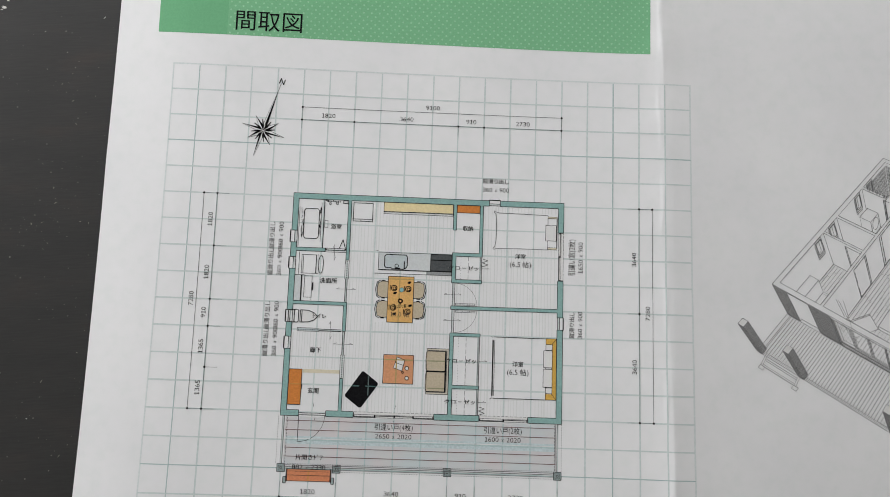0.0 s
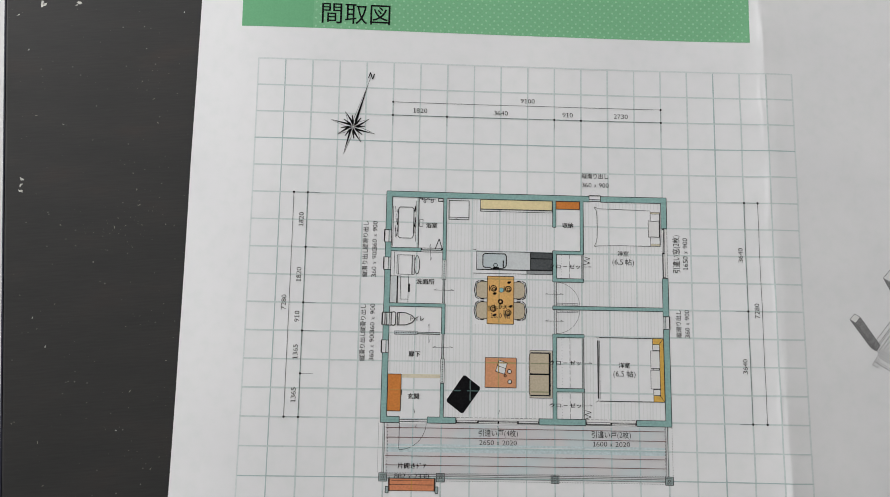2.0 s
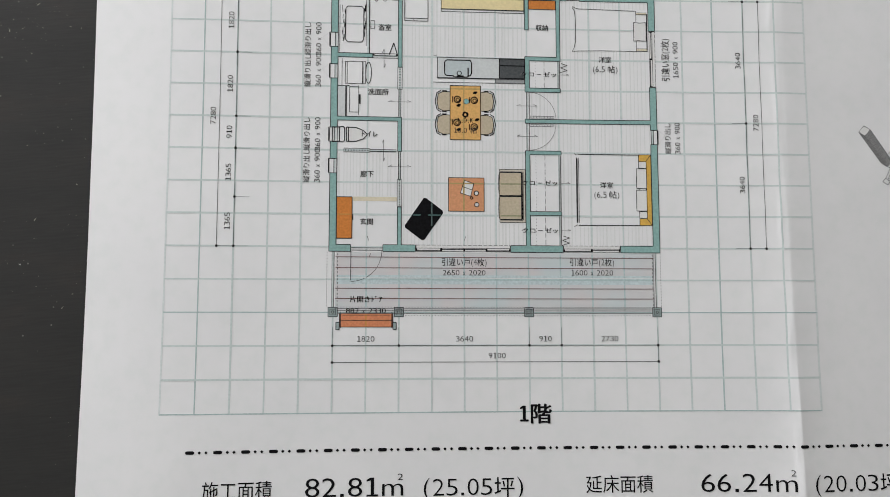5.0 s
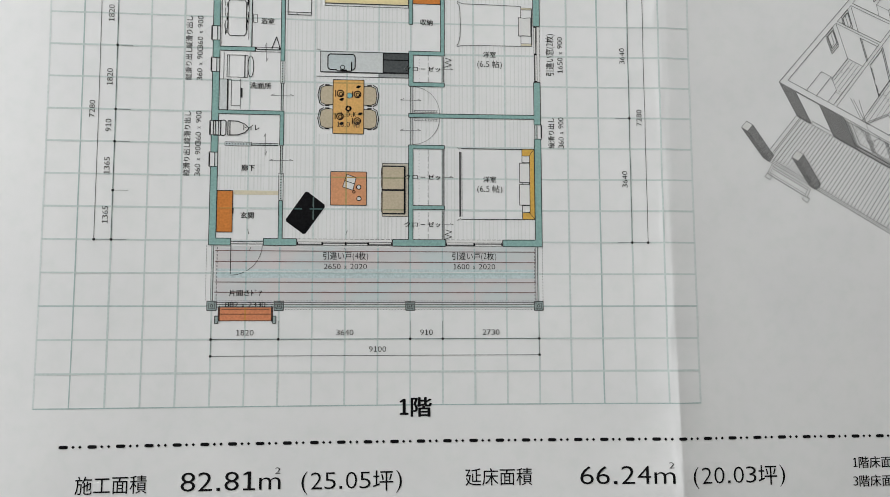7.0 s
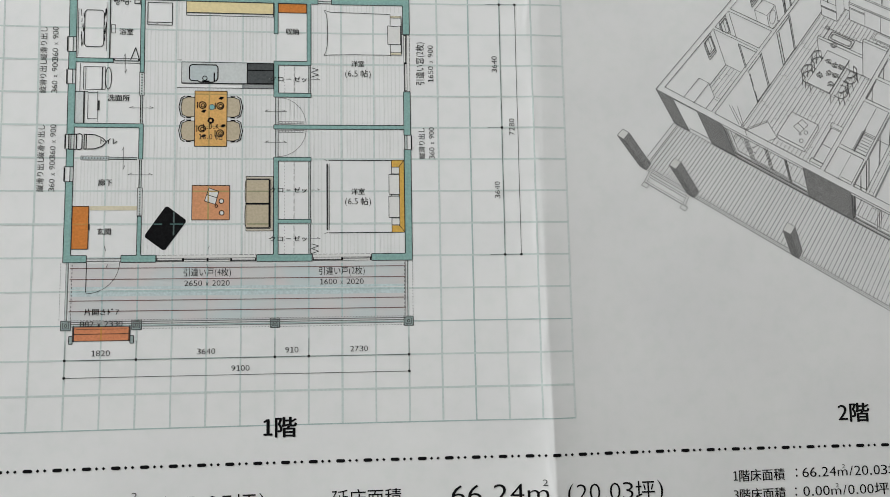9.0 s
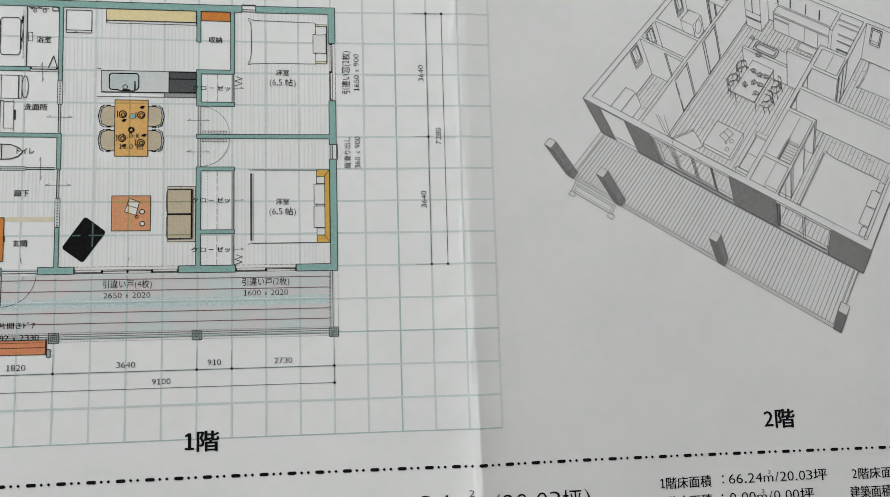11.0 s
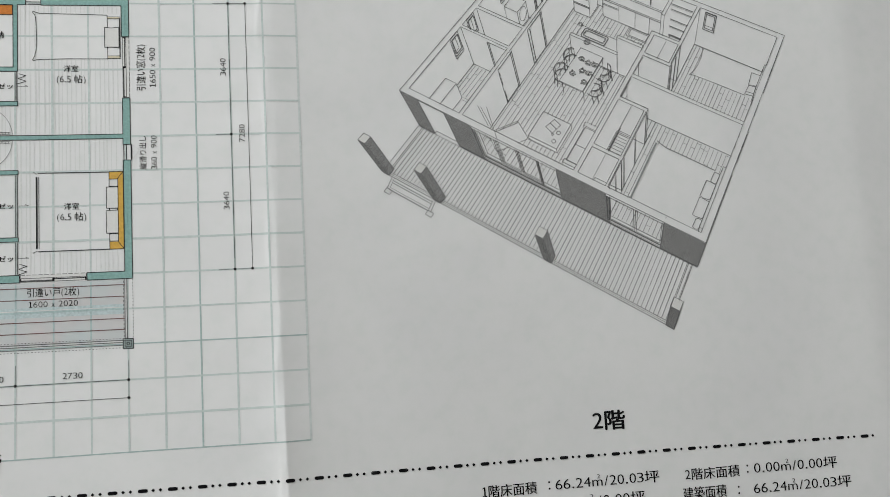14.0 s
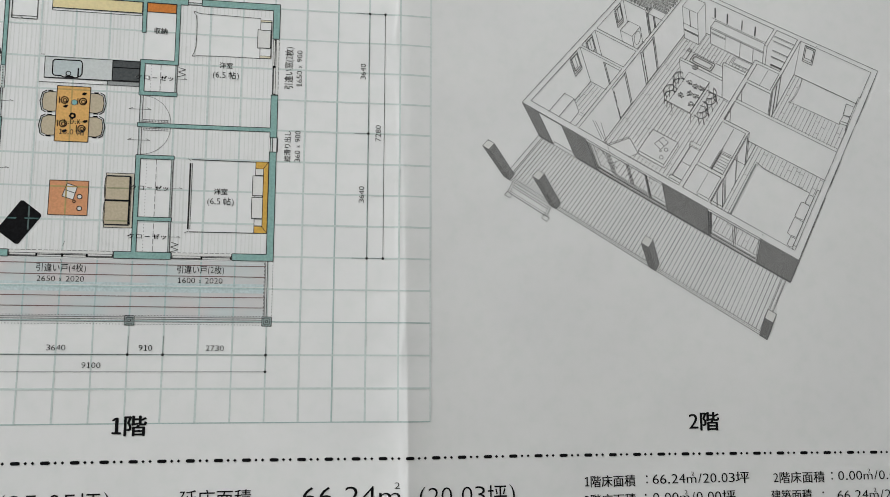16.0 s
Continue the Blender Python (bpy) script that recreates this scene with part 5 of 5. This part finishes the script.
    # sliding glass doors in the south wall: stiles and rails
    for x0, x1, n in ((2.5, 5.45, 4), (7.1, 8.9, 2)):
        for k in range(n):
            out = Print()
            a, b = x0 + (x1 - x0) * k / n, x0 + (x1 - x0) * (k + 1) / n
            y = -.06 if k in (0, n - 1) else -.02
            for inset in (0.0, .06):
                for p, q in (((a + inset, y, inset), (b - inset, y, inset)), ((b - inset, y, inset), (b - inset, y, .9)), ((a + inset, y, .9), (a + inset, y, inset))):
                    draw(out, p, q, .02)
            out.put("glass_door", PENCIL, root, 6)
        out = Print()
        for y, z, w in ((-.145, -.01, .022), (-.145, .045, .016), (-.11, .075, .03)):
            draw(out, (x0 + .02, y, z), (x1 - .02, y, z), w)
        for x in (x0 + .02, x0 + .08):
            draw(out, (x, -.145, 0), (x, -.145, .92), .022)
        out.put("door_threshold", PENCIL_DARK, root, 6)
    # small casement windows on the walls
    for y0, y1 in ((2.28, 2.73), (3.27, 3.71), (5.26, 5.71), (6.26, 6.71)):
        out = Print()
        for s in (0, .05):
            c = [(.08, y0 + .03 + s, .56 + s), (.08, y1 - s, .56 + s), (.08, y1 - s, .995 - s), (.08, y0 + .03 + s, .995 - s)]
            for p, q in zip(c, c[1:] + c[:1]):
                draw(out, p, q, .028 if s else .018)
        out.put("casement_window", PENCIL, root, 6)
    out = Print()
    for s in (0, .05):
        c = [(7.29 + s, 7.92, .5 + s), (7.71 - s, 7.92, .5 + s), (7.71 - s, 7.92, .95 - s), (7.29 + s, 7.92, .95 - s)]
        for p, q in zip(c, c[1:] + c[:1]):
            draw(out, p, q, .026)
    out.put("casement_window", PENCIL, root, 6)
    # pantry shelves
    out = Print()
    for z in (.165, .405, .595, .855, .99):
        draw(out, (6.07, 7.62, z), (6.9, 7.62, z), .026 if z > .2 else .045)
        draw(out, (6.07, 7.62, z - .03), (6.9, 7.62, z - .03), .01)
    out.put("pantry_shelf", PENCIL, root, 6)
    # closet clothes shelves
    out = Print()
    for k in range(8):
        draw(out, (6.52, 1.2 + .107 * k, .96), (6.93, 1.2 + .107 * k, .96), .018)
    for x in (6.5, 6.56):
        draw(out, (x, 1.18, .96), (x, 2.05 if x > 6.52 else 1.95, .96), .02)
    for y0, y1 in ((1.16, 2.92), (.1, 1.0), (5.09, 5.93)):
        draw(out, (6.54, y0, .97), (6.54, y1, .97), .013)
        for y in (y0 + .04, (y0 + y1) / 2 - .03, (y0 + y1) / 2 + .03, y1 - .04):
            draw(out, (7.08, y, 0), (7.08, y, .94), .016)
    out.put("closet_slat", PENCIL, root, 6)
    # dining set
    t = Print()
    box_edges(t, table_top, .017)
    for x in (3.63, 4.47):
        for y in (3.45, 5.03):
            draw(t, (x, y, 0), (x, y, .33), .022)
    t = t.put("dining_table", PENCIL, root, 6)
    for x, y in ((3.80, 4.66), (4.33, 4.64), (3.79, 3.93), (4.33, 3.79), (4.08, 4.6), (4.05, 4.18), (4.3, 4.2)):
        out = Print()
        for r in (.1, .06):
            pts = [seen_at((x + r * math.cos(k * .524), y + r * math.sin(k * .524), .365)) for k in range(12)]
            out.path(pts, .016, True)
        out.disc(*seen_at((x + .01, y - .02, .366)), .022, 6)
        for k in range(3):
            a = rng.uniform(0, 6.28)
            u, v = x + .13 * math.cos(a), y + .13 * math.sin(a)
            draw(out, (u, v, .366), (u + .05 * math.sin(a), v - .05 * math.cos(a), .366), .026)
        out.put("place_setting", PENCIL_DARK, t, 6)
    for x, s in ((3.56, -1), (4.54, 1)):
        for y in (4.6, 3.86):
            out = Print()
            seat = [(x, y - .26), (x + .2 * s, y - .29)] + [(x + (.2 + .24 * math.cos(k * .393)) * s, y + .29 * math.sin(k * .393)) for k in range(-3, 4)] + [(x + .2 * s, y + .29), (x, y + .26)]
            for z in (.215, .2):
                for p, q in zip(seat, seat[1:]):
                    draw(out, (*p, z), (*q, z), .016)
            for p, q in zip(seat[1:-1], seat[2:-1]):
                draw(out, (*p, .4), (*q, .4), .026)
                draw(out, (*p, .37), (*q, .37), .014)
            for k in (1, 3, 5, 7, 9):
                draw(out, (*seat[k], .4), (*seat[k], .21), .018)
            for k in (1, 3, 7, 9):
                draw(out, (*seat[k], .2), (seat[k][0] + .05 * s, seat[k][1], 0), .032)
            out.put("chair", PENCIL, root, 6)
    # entrance step: two boards on legs with square feet
    out = Print()
    for x in (.24, 1.84):
        foot = [(x - .02, -2.46), (x + .2, -2.46), (x + .2, -2.61), (x - .02, -2.61)]
        for p, q in zip(foot, foot[1:] + foot[:1]):
            out.line(seen_at((*p, -.09)), seen_at((*q, -.09)), .018)
        for g in (0, .09):
            out.line(seen_at((x + g, -2.12, -.01)), seen_at((x + g, -2.48, -.09)), .016)
    for y, z, w in ((-2.19, -.04, .018), (-2.25, -.06, .018), (-2.4, -.09, .012), (-2.47, -.09, .022)):
        out.line(seen_at((.34, y, z)), seen_at((1.84, y, z)), w)
    out.put("step", PENCIL, root, 6)
    # small things
    out = Print()
    for z in (.03, .06):
        c = [(*p, z) for p in board]
        for p, q in list(zip(c, c[1:] + c[:1]))[:None if z > .05 else 1]:
            draw(out, p, q, .018)
    draw(out, (2.14, .68, .055), (2.80, 1.59, .055), .014)
    for p, q in (((1.74, 1.03), (2.46, .55)), ((1.85, 1.04), (2.62, .54)), ((2.03, 1.12), (2.95, .29))):
        out.line(seen_at((*p, .5)), seen_at((*q, .5)), .014)
    out.put("low_board", PENCIL, root, 6)
    out = Print().path([seen_at((x, y, .215)) for x, y in ((3.89, 1.70), (4.21, 1.60), (4.31, 2.0), (4.02, 2.1))], .016, True).line(seen_at((3.96, 1.9, .215)), seen_at((4.26, 1.8, .215)), .02)
    for x, y, r in ((4.39, 1.70, .07), (4.40, 1.34, .07), (4.24, 1.55, .04)):
        out.path([seen_at((x + r * math.cos(k * .785), y + r * math.sin(k * .785), .22)) for k in range(8)], .016, True)
    out.put("tabletop_magazine", PENCIL, root, 6)
    out = Print()
    for g, w in ((0, .03), (.07, .022), (.1, .014)):
        rim = [(3.33 + g, 5.55 + g), (3.38 + g, 5.5 + g), (4.26 - g, 5.5 + g), (4.31 - g, 5.55 + g), (4.31 - g, 5.88 - g), (4.26 - g, 5.93 - g), (3.38 + g, 5.93 - g), (3.33 + g, 5.88 - g)]
        for p, q in zip(rim, rim[1:] + rim[:1]):
            draw(out, (*p, .425), (*q, .425), w)
    for r in (.05, .09, .12):
        out.path([seen_at((3.71 + r * math.cos(k * .524), 5.30 + r * math.sin(k * .524), .46)) for k in range(12)], .014, True)
    out.put("sink_bowl", PENCIL, root, 6)


cutaway()
set_texts()
